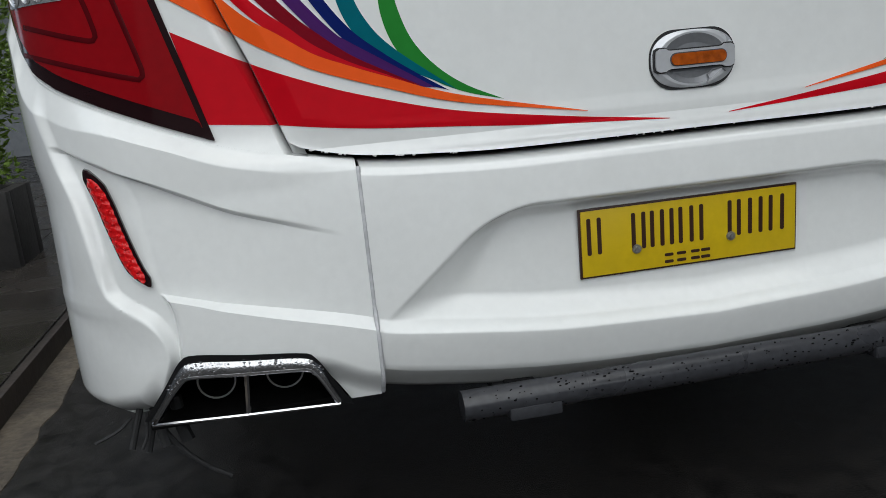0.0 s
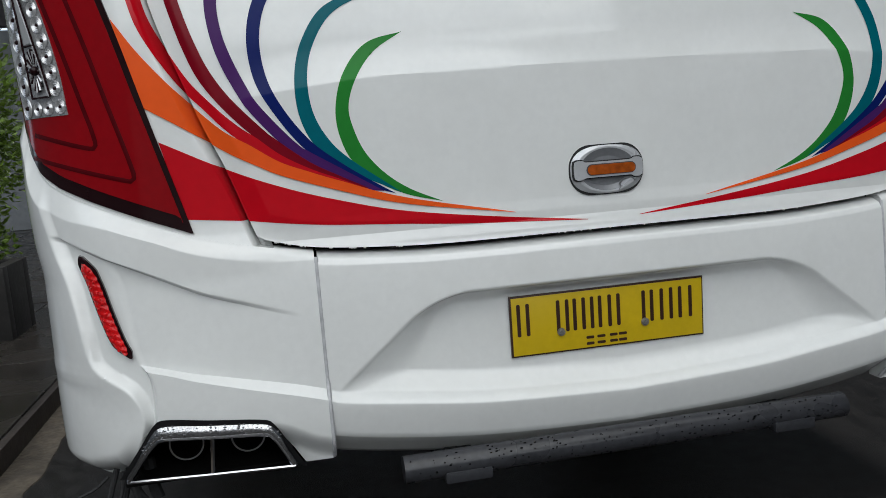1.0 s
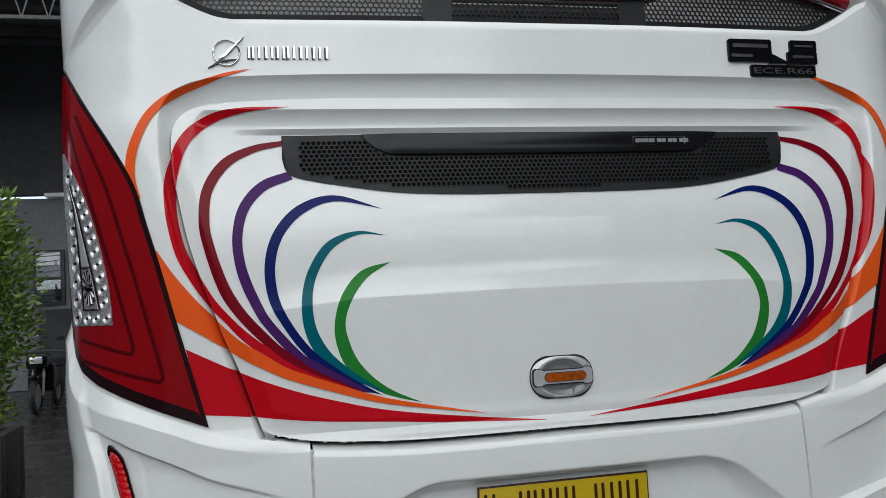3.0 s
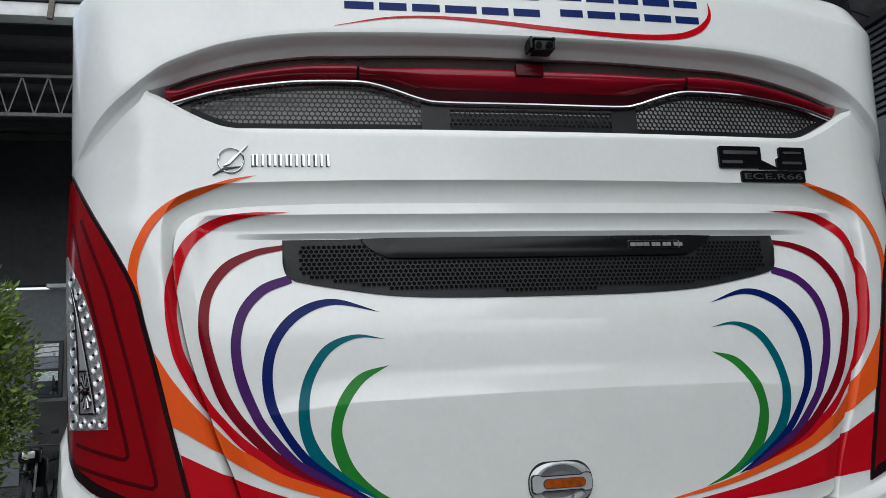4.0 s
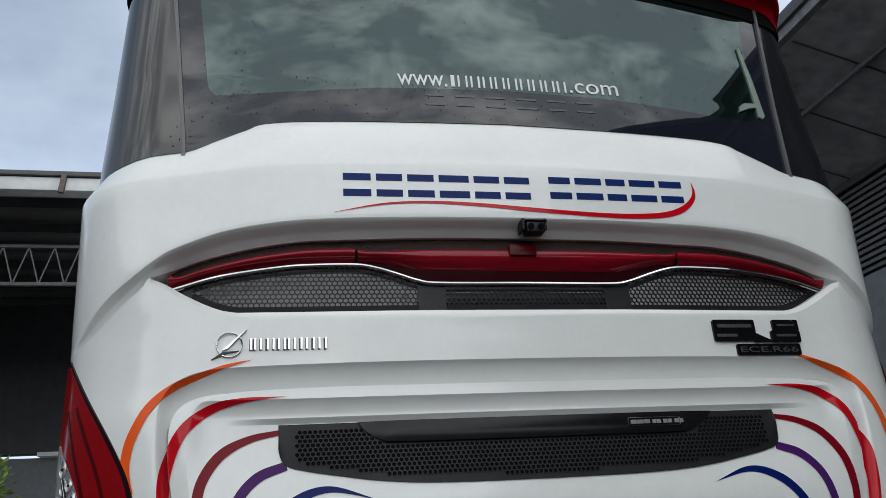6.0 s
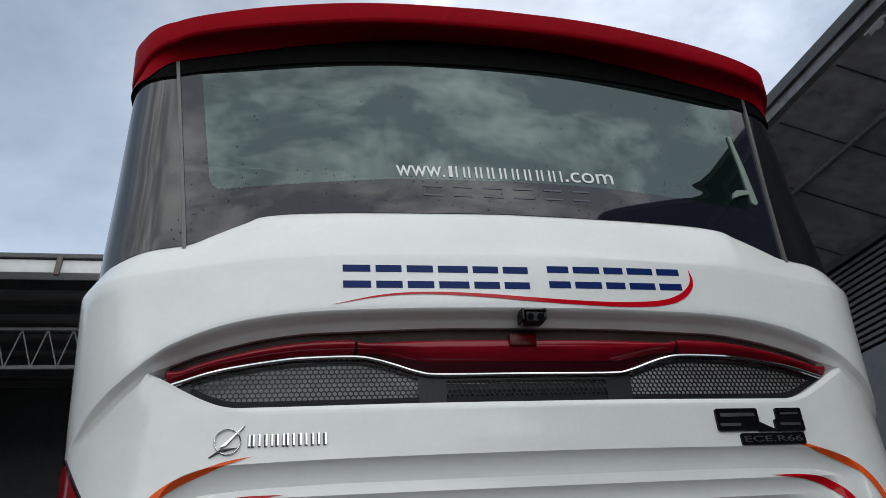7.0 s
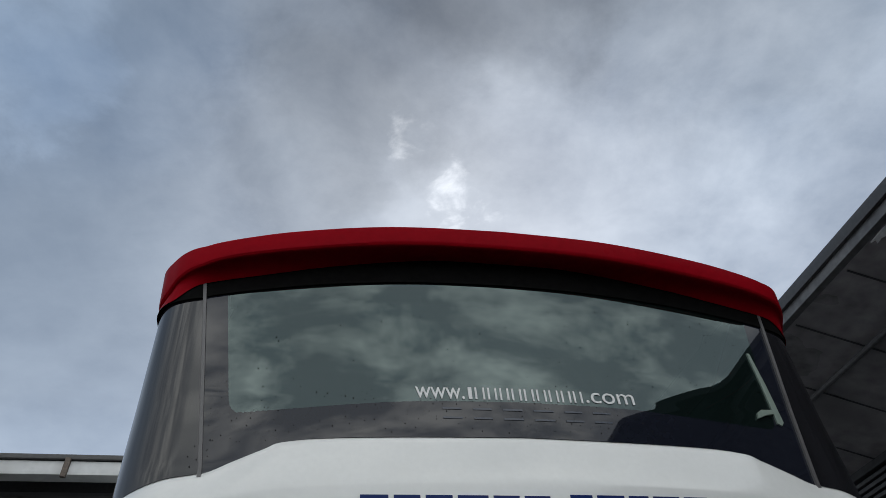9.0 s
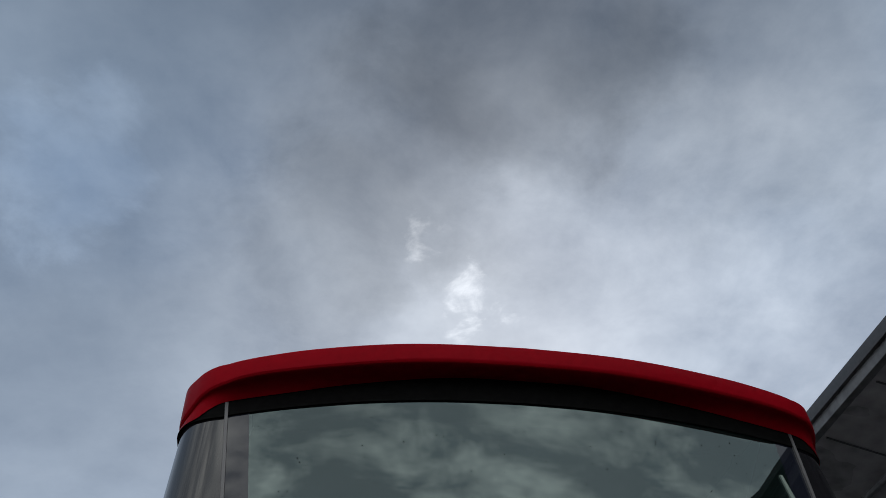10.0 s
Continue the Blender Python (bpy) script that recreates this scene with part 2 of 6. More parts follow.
def tinted_glass(name, gloss, tint, share, rough=0.01):
    """Thin glass under a dark film: part mirror, part see-through, a little haze."""
    m = bpy.data.materials.new(name)
    m.use_nodes = True
    n, l = m.node_tree.nodes, m.node_tree.links
    n.clear()
    out, mix = n.new("ShaderNodeOutputMaterial"), n.new("ShaderNodeMixShader")
    g, t = n.new("ShaderNodeBsdfGlossy"), n.new("ShaderNodeBsdfTransparent")
    g.inputs["Color"].default_value, g.inputs["Roughness"].default_value = (*gloss, 1), rough
    t.inputs["Color"].default_value = (*tint, 1)
    film, haze = n.new("ShaderNodeMixShader"), n.new("ShaderNodeBsdfDiffuse")
    haze.inputs["Color"].default_value = (tint[0] * 0.06, tint[1] * 0.075, tint[2] * 0.075, 1)
    film.inputs["Fac"].default_value = 0.55
    l.new(t.outputs[0], film.inputs[1])
    l.new(haze.outputs[0], film.inputs[2])
    mix.inputs["Fac"].default_value = share
    l.new(film.outputs[0], mix.inputs[1])
    l.new(g.outputs[0], mix.inputs[2])
    l.new(mix.outputs[0], out.inputs["Surface"])
    return m


WHITE = material("white_paint", (0.80, 0.81, 0.80), 0.17, ior=1.45, coat=0.42, wave=0.22, grain=0.018, scale=60, wear=0.14, wear_color=(0.68, 0.68, 0.65))
ORANGE = material("orange_vinyl", (0.85, 0.105, 0.015), 0.22, ior=1.26, grain=0.03)
RED = material("red_vinyl", (0.53, 0.004, 0.012), 0.10, ior=1.32, grain=0.04)
DARK_RED = material("dark_red_vinyl", (0.19, 0.003, 0.011), 0.2, ior=1.22, grain=0.04)
PURPLE = material("purple_vinyl", (0.063, 0.015, 0.115), 0.2, ior=1.2, grain=0.05)
NAVY = material("navy_vinyl", (0.004, 0.013, 0.115), 0.2, ior=1.2, grain=0.05)
TEAL = material("teal_vinyl", (0.0, 0.115, 0.15), 0.2, ior=1.22, grain=0.05)
GREEN = material("green_vinyl", (0.02, 0.205, 0.03), 0.2, ior=1.24, grain=0.05)
BLUE_TEXT = material("blue_lettering", (0.006, 0.022, 0.125), 0.3, ior=1.2, grain=0.05)
LENS = material("red_lens", (0.235, 0.003, 0.006), 0.10, ior=1.3, grain=0.05, scale=60)
HIGH_LENS = material("crimson_lens", (0.24, 0.004, 0.014), 0.12, ior=1.38, grain=0.22, scale=9, streak=9.0)
LENS_MAROON = material("maroon_lens", (0.030, 0.002, 0.004), 0.10, ior=1.35, grain=0.15)
GASKET = material("brown_gasket", (0.034, 0.020, 0.018), 0.35, ior=1.3, grain=0.2, scale=90)
VISOR = material("satin_black_visor", (0.008, 0.008, 0.009), 0.20, ior=1.32, grain=0.15, scale=40)
LENS_BRIGHT = material("bright_red_lens", (0.62, 0.006, 0.008), 0.15, ior=1.4, grain=0.15, scale=160, bump=0.3)
LENS_DARK = material("dark_red_groove", (0.075, 0.002, 0.004), 0.2, ior=1.25, grain=0.1)
BEZEL = material("black_bezel", (0.014, 0.004, 0.005), 0.1, ior=1.3, coat=0.05, grain=0.1)
BLACK = material("black_plastic", (0.011, 0.011, 0.012), 0.42, ior=1.35, grain=0.15, scale=120, bump=0.1)
GLOSS_BLACK = material("gloss_black", (0.005, 0.005, 0.006), 0.10, ior=1.25, coat=0.02, grain=0.1)
VENT_BACK = material("vent_back", (0.46, 0.46, 0.46), 0.5, grain=0.1)
VENT = material("charcoal_plastic", (0.0135, 0.014, 0.016), 0.45, ior=1.35, grain=0.12, scale=120, bump=0.1)
RUBBER = material("rubber", (0.015, 0.015, 0.016), 0.7, grain=0.2, scale=80, bump=0.15)
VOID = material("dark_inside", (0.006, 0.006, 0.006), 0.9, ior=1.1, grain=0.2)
CHROME = material("chrome", (0.56, 0.56, 0.58), 0.10, metal=1.0, grain=0.05, scale=90, wear=0.3, wear_color=(0.35, 0.35, 0.36))
LAMP_SHADE = material("lamp_housing", (0.42, 0.42, 0.43), 0.25, metal=0.5, grain=0.25, scale=260, bump=0.15)
REFLECTOR = material("lamp_mirror", (0.62, 0.62, 0.63), 0.22, metal=0.55, grain=0.05, scale=200)
SILVER = material("silver_paint", (0.56, 0.57, 0.59), 0.30, metal=0.35, grain=0.05, scale=90)
BOWL_GREY = material("grey_bowl", (0.22, 0.225, 0.24), 0.34, metal=0.3, grain=0.08, scale=120)
AMBER = material("amber_lens", (0.32, 0.062, 0.004), 0.12, coat=0.8, grain=0.4, scale=70, bump=0.25)
YELLOW = material("yellow_plate", (0.62, 0.43, 0.008), 0.35, grain=0.05, scale=60, wear=0.25, wear_color=(0.45, 0.32, 0.02))
PLATE_INK = material("plate_ink", (0.035, 0.012, 0.008), 0.4, grain=0.1)
GALVANISED = material("screw_metal", (0.35, 0.34, 0.32), 0.4, metal=0.8, grain=0.15, scale=200)
WET_TUBE = material("wet_black_tube", (0.034, 0.035, 0.040), 0.28, ior=1.42, coat=0.1, grain=0.2, scale=70, bump=0.03)
FRIT = material("glass_frit", (0.012, 0.014, 0.022), 0.02, ior=1.5, grain=0.1)
CORNER_GLASS = material("corner_glass", (0.010, 0.010, 0.012), 0.09, ior=1.6, grain=0.4, scale=16, streak=0.08)
PANE = tinted_glass("tinted_pane", (0.58, 0.71, 0.71), (0.17, 0.25, 0.235), 0.116)
SIDE_PANE = tinted_glass("side_pane", (0.6, 0.68, 0.7), (0.3, 0.33, 0.33), 0.15)
STRIP = material("grey_trim", (0.11, 0.107, 0.11), 0.35, grain=0.05)
SPOILER_RED = material("spoiler_red", (0.26, 0.003, 0.009), 0.3, ior=1.08, grain=0.06)
LETTER_WHITE = material("white_lettering", (0.78, 0.78, 0.78), 0.4, grain=0.02)
LETTER_GREY = material("grey_lettering", (0.05, 0.06, 0.085), 0.2, grain=0.04)
CABIN = material("cabin_lining", (0.03, 0.036, 0.035), 0.8, grain=0.15, scale=20)
PALE_STRIP = material("pale_green_strip", (0.20, 0.255, 0.22), 0.5, grain=0.05)
ASPHALT = material("wet_asphalt", (0.025, 0.0225, 0.021), 0.40, ior=1.36, grain=0.5, scale=260, bump=0.22, wear=0.8, wear_color=(0.044, 0.040, 0.037))
CONCRETE = material("gutter_concrete", (0.115, 0.093, 0.068), 0.6, grain=0.35, scale=50, bump=0.35, wear=0.8, wear_color=(0.050, 0.041, 0.032))
KERB = material("brown_kerb", (0.036, 0.027, 0.022), 0.5, grain=0.3, scale=30, bump=0.25, wear=0.6, wear_color=(0.025, 0.021, 0.018))
PAVING = material("wet_paving", (0.036, 0.031, 0.027), 0.26, grain=0.3, scale=30, bump=0.2, wear=0.5, wear_color=(0.028, 0.026, 0.025))
JOINT = material("paving_joint", (0.02, 0.019, 0.018), 0.6, grain=0.2)
PLANTER = material("planter_concrete", (0.014, 0.0125, 0.012), 0.7, grain=0.25, scale=30, bump=0.3)
SOIL = material("soil", (0.03, 0.022, 0.016), 0.95, grain=0.4, scale=60, bump=0.5)
LEAF = material("leaf", (0.12, 0.195, 0.022), 0.45, grain=0.35, scale=9)
TWIG = material("twig", (0.09, 0.065, 0.04), 0.8, grain=0.2)
WALL_PALE = material("pale_render", (0.50, 0.50, 0.48), 0.8, grain=0.1, scale=14, bump=0.1)
WALL_GREY = material("grey_render", (0.15, 0.16, 0.17), 0.8, grain=0.12, scale=14, bump=0.1, wear=0.4, wear_color=(0.13, 0.135, 0.14))
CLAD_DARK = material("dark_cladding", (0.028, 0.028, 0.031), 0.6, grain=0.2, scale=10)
FASCIA = material("pale_fascia", (0.55, 0.56, 0.56), 0.5, grain=0.08, scale=14, wear=0.5, wear_color=(0.34, 0.33, 0.31))
DOOR = material("dark_door_paint", (0.010, 0.010, 0.012), 0.55, grain=0.2, scale=20)
STEEL_DARK = material("dark_steel", (0.05, 0.05, 0.052), 0.5, grain=0.2, scale=30)
EAVES = material("eaves_board", (0.12, 0.12, 0.122), 0.5, grain=0.25, scale=20, wear=0.5, wear_color=(0.20, 0.20, 0.20))
STEEL_GREY = material("grey_steel", (0.22, 0.22, 0.22), 0.5, grain=0.2, scale=30)
TRUSS = material("truss_steel", (0.09, 0.09, 0.092), 0.55, grain=0.25, scale=30)
SEAM_LIP = material("grey_sealing_lip", (0.52, 0.52, 0.54), 0.5, grain=0.15, scale=60)
WET_CHROME = material("wet_chrome", (0.46, 0.46, 0.47), 0.20, metal=1.0, grain=0.2, scale=240, bump=0.10)
RUST = material("rusty_strap", (0.10, 0.08, 0.065), 0.7, grain=0.3, scale=60)
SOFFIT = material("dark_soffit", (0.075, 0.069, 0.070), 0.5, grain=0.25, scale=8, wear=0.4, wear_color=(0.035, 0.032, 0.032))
HALL_SOFFIT = material("metal_soffit", (0.30, 0.285, 0.295), 0.33, grain=0.3, scale=8, wear=0.6, wear_color=(0.16, 0.15, 0.155))
LINTEL = material("white_lintel", (0.7, 0.71, 0.72), 0.6, grain=0.1)
WINDOW_FAR = material("far_window", (0.24, 0.26, 0.29), 0.05, ior=1.8, grain=0.2)


# ---- building helpers ----
def mesh_from(name, verts, faces, mat, parent=None, label="", smooth=True, sharp=35):
    me = bpy.data.meshes.new(name)
    me.from_pydata([tuple(v) for v in verts], [], faces)
    me.materials.append(mat)
    if smooth:
        me.shade_smooth()
        me.set_sharp_from_angle(angle=radians(sharp))
    ob = new(name, me)
    if parent is not None:
        ob.parent = parent
    if label:
        tagged(ob, label)
    return ob


def part(name, bm, mat, parent=None, label="", smooth=True):
    me = bpy.data.meshes.new(name)
    bm.to_mesh(me)
    bm.free()
    me.materials.append(mat)
    if smooth:
        me.shade_smooth()
        me.set_sharp_from_angle(angle=radians(35))
    ob = new(name, me)
    if parent is not None:
        ob.parent = parent
    if label:
        tagged(ob, label)
    return ob


def thing(name, label, category, group="", kind="", at=(0, 0, 0)):
    ob = new(name)
    ob.location = at
    return tagged(ob, label, category, group, kind)


def add_box(bm, x0, x1, y0, y1, z0, z1, bevel=0.0, turn=None):
    r = bmesh.ops.create_cube(bm, size=1.0)
    m = Matrix.Translation(((x0 + x1) / 2, (y0 + y1) / 2, (z0 + z1) / 2)) @ Matrix.Diagonal((x1 - x0, y1 - y0, z1 - z0, 1))
    bmesh.ops.transform(bm, matrix=m, verts=r["verts"])
    if turn is not None:
        bmesh.ops.transform(bm, matrix=turn, verts=r["verts"])
    if bevel > 0:
        edges = list({e for v in r["verts"] for e in v.link_edges})
        bmesh.ops.bevel(bm, geom=edges, offset=bevel, segments=2, affect="EDGES", profile=0.6)
    return bm


def box(name, x0, x1, y0, y1, z0, z1, mat, parent=None, label="", bevel=0.004, turn=None):
    return part(name, add_box(bmesh.new(), x0, x1, y0, y1, z0, z1, bevel, turn), mat, parent, label)


def add_tube(bm, path, radius, sides=10, caps=True):
    """A round tube along points; radius is one number or one for each point."""
    pts = [Vector(p) for p in path]
    rad = radius if isinstance(radius, (list, tuple)) else [radius] * len(pts)
    rings, side = [], None
    for i, p in enumerate(pts):
        d = (pts[min(i + 1, len(pts) - 1)] - pts[max(i - 1, 0)]).normalized()
        if side is None:
            side = d.orthogonal().normalized()
        side = (side - d * side.dot(d)).normalized()
        up = d.cross(side)
        rings.append([bm.verts.new(p + (side * math.cos(a) + up * math.sin(a)) * rad[i]) for a in (2 * math.pi * k / sides for k in range(sides))])
    for a, b in zip(rings, rings[1:]):
        for k in range(sides):
            bm.faces.new((a[k], a[(k + 1) % sides], b[(k + 1) % sides], b[k]))
    if caps:
        bm.faces.new(rings[0][::-1])
        bm.faces.new(rings[-1])
    return bm


def tube(name, path, radius, mat, parent=None, label="", sides=10):
    return part(name, add_tube(bmesh.new(), path, radius, sides), mat, parent, label)


def spline(pts, n):
    """n points evenly along a smooth curve through the given ones (any dimension)."""
    p = np.array(pts, float)
    p = np.vstack([2 * p[0] - p[1], p, 2 * p[-1] - p[-2]])
    out = []
    for i in range(1, len(p) - 2):
        a, b, c, d = p[i - 1], p[i], p[i + 1], p[i + 2]
        for k in range(24):
            t = k / 24
            out.append(0.5 * (2 * b + (c - a) * t + (2 * a - 5 * b + 4 * c - d) * t * t + (3 * b - a - 3 * c + d) * t ** 3))
    out.append(p[-2])
    out = np.array(out)
    run = np.concatenate([[0], np.cumsum(np.linalg.norm(np.diff(out[:, :2], axis=0), axis=1))])
    want = np.linspace(0, run[-1], n)
    return np.stack([np.interp(want, run, out[:, k]) for k in range(out.shape[1])], 1)


def table(tab):
    """A smooth-edged function of one number through pairs."""
    xs, ys = [p[0] for p in tab], [p[1] for p in tab]
    return lambda v: float(np.interp(v, xs, ys))


def curve_of(tab):
    """The same, but rounded between the pairs."""
    s = spline(tab, 160)
    return lambda v: float(np.interp(v, s[:, 0], s[:, 1]))


def ramp(a, b, v):
    return min(max((v - a) / (b - a), 0.0), 1.0)


def step(a, b, v):
    t = min(max((v - a) / (b - a), 0.0), 1.0)
    return t * t * (3 - 2 * t)


# ---- the bus's rear as a surface: across (s, along the plan's outline) and up (z) ----
rear_y = curve_of(((0.3, 0.0), (0.45, -0.03), (0.6, -0.045), (0.86, -0.03), (0.92, -0.01), (1.0, 0.0), (1.3, 0.005), (1.6, 0.025), (1.75, 0.04),
                   (2.1, 0.05), (2.3, 0.047), (2.45, 0.0575), (2.65, 0.075), (2.85, 0.0925), (3.05, 0.110), (3.25, 0.1275), (3.5, 0.149)))
rear_bow = table(((1.9, 0.02), (2.3, 0.024), (2.6, 0.036)))
half_width = table(((1.9, 1.16), (2.3, 1.147), (3.0, 1.110), (3.3, 1.100)))
corner_radius = table(((1.85, 0.25), (2.25, 0.17), (3.0, 0.125)))
SKIN = 0.022  # usual thickness of panels outside the plain outline


def plan(s, z, off=0.0):
    """The point of the plain outline at s across and z up, off metres outside it."""
    a, sg = abs(s), (1 if s >= 0 else -1)
    h, rad = half_width(z), corner_radius(z)
    c = h - rad
    q = rad * math.pi / 2
    if a <= c:
        x, y, nx, ny = a, 0.0, 0.0, -1.0
    elif a <= c + q:
        th = (a - c) / rad
        x, y, nx, ny = c + rad * math.sin(th), rad * (1 - math.cos(th)), math.sin(th), -math.cos(th)
    else:
        x, y, nx, ny = h, rad + a - c - q, 1.0, 0.0
    y += rear_y(z) + rear_bow(z) * x * x
    return Vector((sg * (x + nx * off), y + ny * off, z))


def across(x, z=1.0):
    """s for a place x metres from the middle."""
    rad = corner_radius(z)
    c = half_width(z) - rad
    a = abs(x)
    if a > c:
        a = c + rad * math.asin(min((a - c) / (rad + SKIN), 1.0))
    return a if x >= 0 else -a


# key lines of the rear, as functions of the distance from the middle
lid_line = spline([(0.700, 0.855), (0.715, 0.90), (0.737, 0.96), (0.770, 1.06), (0.802, 1.14), (0.830, 1.22), (0.872, 1.35), (0.898, 1.48), (0.907, 1.55), (0.908, 1.60), (0.900, 1.637), (0.878, 1.664), (0.842, 1.680), (0.79, 1.688), (0.70, 1.692), (0.50, 1.696), (0.25, 1.698), (0.0, 1.6985)], 1041)
lid_line[-1] = (0.0, 1.6985)
line_dir = np.gradient(lid_line, axis=0)
line_dir /= np.linalg.norm(line_dir, axis=1)[:, None]
line_out = np.stack((line_dir[:, 1], -line_dir[:, 0]), axis=1)
line_out = np.where(line_out[:, :1] + line_out[:, 1:] < 0, -line_out, line_out)
LID_TOP, BAND_TOP, SEAM = 1.6985, 1.757, 1.785


def lid_edge(z):
    return float(np.interp(z, lid_line[:, 1], lid_line[:, 0]))


def bevel_width(nz, z):
    """Width of the sloping frame round the lid: narrow at the sides, broad above."""
    return 0.012 + 0.012 * step(0.95, 1.2, z) + 0.034 * max(nz, 0.0) ** 1.5


frame_width = np.array([0.0] * len(lid_line))


def lid_gap(x, z):
    """Signed distance outside the lid's outline, and the frame's width there."""
    d = lid_line - np.array((abs(x), z))
    k = int(np.argmin((d * d).sum(1)))
    i0, i1 = max(k - 1, 0), min(k + 1, len(lid_line) - 1)
    dist = float(-(d[k] * line_out[k]).sum())
    return dist, float(frame_width[k])
mid_crease = table(((0, 1.224), (0.3, 1.221), (0.5, 1.218), (0.62, 1.206), (0.8, 1.183)))
eye_low = curve_of(((0, 1.889), (0.3, 1.889), (0.70, 1.887), (0.78, 1.891), (0.83, 1.908), (0.885, 1.936), (0.962, 1.977), (0.988, 1.946), (1.02, 1.917), (1.06, 1.880), (1.12, 1.838), (1.3, 1.73)))
eye_in = curve_of(((0, 2.106), (0.25, 2.105), (0.5, 2.096), (0.6, 2.091), (0.73, 2.070), (0.86, 2.034), (0.94, 1.998), (0.962, 1.984), (0.988, 1.953), (1.02, 1.924), (1.06, 1.887), (1.12, 1.844), (1.3, 1.735)))
eye_out = curve_of(((0, 2.142), (0.25, 2.140), (0.45, 2.135), (0.572, 2.129), (0.662, 2.120), (0.752, 2.104), (0.827, 2.083), (0.923, 2.041), (0.964, 2.009), (1.004, 1.971), (1.045, 1.937), (1.086, 1.901), (1.116, 1.872), (1.137, 1.853), (1.3, 1.745)))
brow = curve_of(((0, 2.305), (0.25, 2.303), (0.45, 2.297), (0.64, 2.289), (0.80, 2.271), (0.93, 2.252), (1.05, 2.236), (1.4, 2.22)))
sill = curve_of(((0, 2.472), (0.5, 2.462), (0.69, 2.449), (0.75, 2.425), (0.83, 2.386), (0.90, 2.352), (1.0, 2.333), (1.1, 2.308), (1.2, 2.288), (1.6, 2.28)))


lid_low = curve_of(((0, 0.887), (0.33, 0.887), (0.476, 0.892), (0.613, 0.903), (0.70, 0.922), (0.75, 0.940), (1.0, 1.0)))


def lid_relief(x, z):
    """How far the engine lid stands out of the plain outline."""
    a, e = abs(x), lid_edge(z)
    r = 0.012
    q = min((e - a - 0.004) / 0.040, (z - lid_low(a) - 0.004) / 0.046)
    r += 0.011 * (ramp(0.0, 1.0, q) * 0.75 + 0.25 * step(0.0, 1.0, q))
    c = mid_crease(a)
    t = (z - c) / 0.075 if z > c else (c - z) / 0.32
    r += 0.0100 * max(0.0, 1 - t) ** (2.0 if z > c else 1.0) * step(0.84, 0.50, a)
    # recess above and round the vent, under a lip that dies out at both ends
    f1, f2 = step(0.89, 0.80, a), step(0.80, 0.64, a)
    r -= (0.016 * f1 + 0.010 * f2) * step(1.38, 1.60, z)
    r += 0.010 * f2 * ramp(1.611, 1.624, z)
    r += 0.018 * f1 * ramp(1.624, 1.668, z) ** 2
    return r


def body_base(z):
    return 0.014 + 0.014 * step(1.15, 1.65, z)


for k in range(len(lid_line)):
    frame_width[k] = bevel_width(line_out[k, 1], lid_line[k, 1])


def frame_relief(x, z, d, w):
    """The sloping frame between shell and lid."""
    t, m = min(max(d / w, 0.0), 1.0), ramp(0.024, 0.050, w)
    return body_base(z) - (0.034 + 0.014 * m) * ((1 - t) ** 1.5 * (1 - m) + (1 - t ** 1.35) * m)


def sheet(name, rows, mat, parent=None, label="", skirt=None, smooth=True, sharp=30):
    """A grid of points as one mesh; skirt: rows of the same shape, for a turned-in rim round the border."""
    h, w = len(rows), len(rows[0])
    verts = [v for row in rows for v in row]
    faces = [(j * w + i, j * w + i + 1, (j + 1) * w + i + 1, (j + 1) * w + i) for j in range(h - 1) for i in range(w - 1)]
    if skirt is not None:
        loop = [(0, i) for i in range(w)] + [(j, w - 1) for j in range(1, h)] + [(h - 1, i) for i in range(w - 2, -1, -1)] + [(j, 0) for j in range(h - 2, 0, -1)]
        n0 = len(verts)
        verts += [skirt[j][i] for j, i in loop]
        for k, (j, i) in enumerate(loop):
            j2, i2 = loop[(k + 1) % len(loop)]
            faces.append((j * w + i, n0 + k, n0 + (k + 1) % len(loop), j2 * w + i2))
    return mesh_from(name, verts, faces, mat, parent, label, smooth, sharp)


def clip(poly, level, keep_above):
    """The part of a polygon of (x, z, d, t) whose d lies above or below a level of t (t: share of the frame's width)."""
    out = []
    f = lambda p: (p[2] - level(p)) * (1 if keep_above else -1)
    for p, q in zip(poly, poly[1:] + poly[:1]):
        a, b = f(p), f(q)
        if a >= 0:
            out.append(p)
        if (a >= 0) != (b >= 0):
            t = a / (a - b)
            out.append(tuple(u + (v - u) * t for u, v in zip(p, q)))
    return out


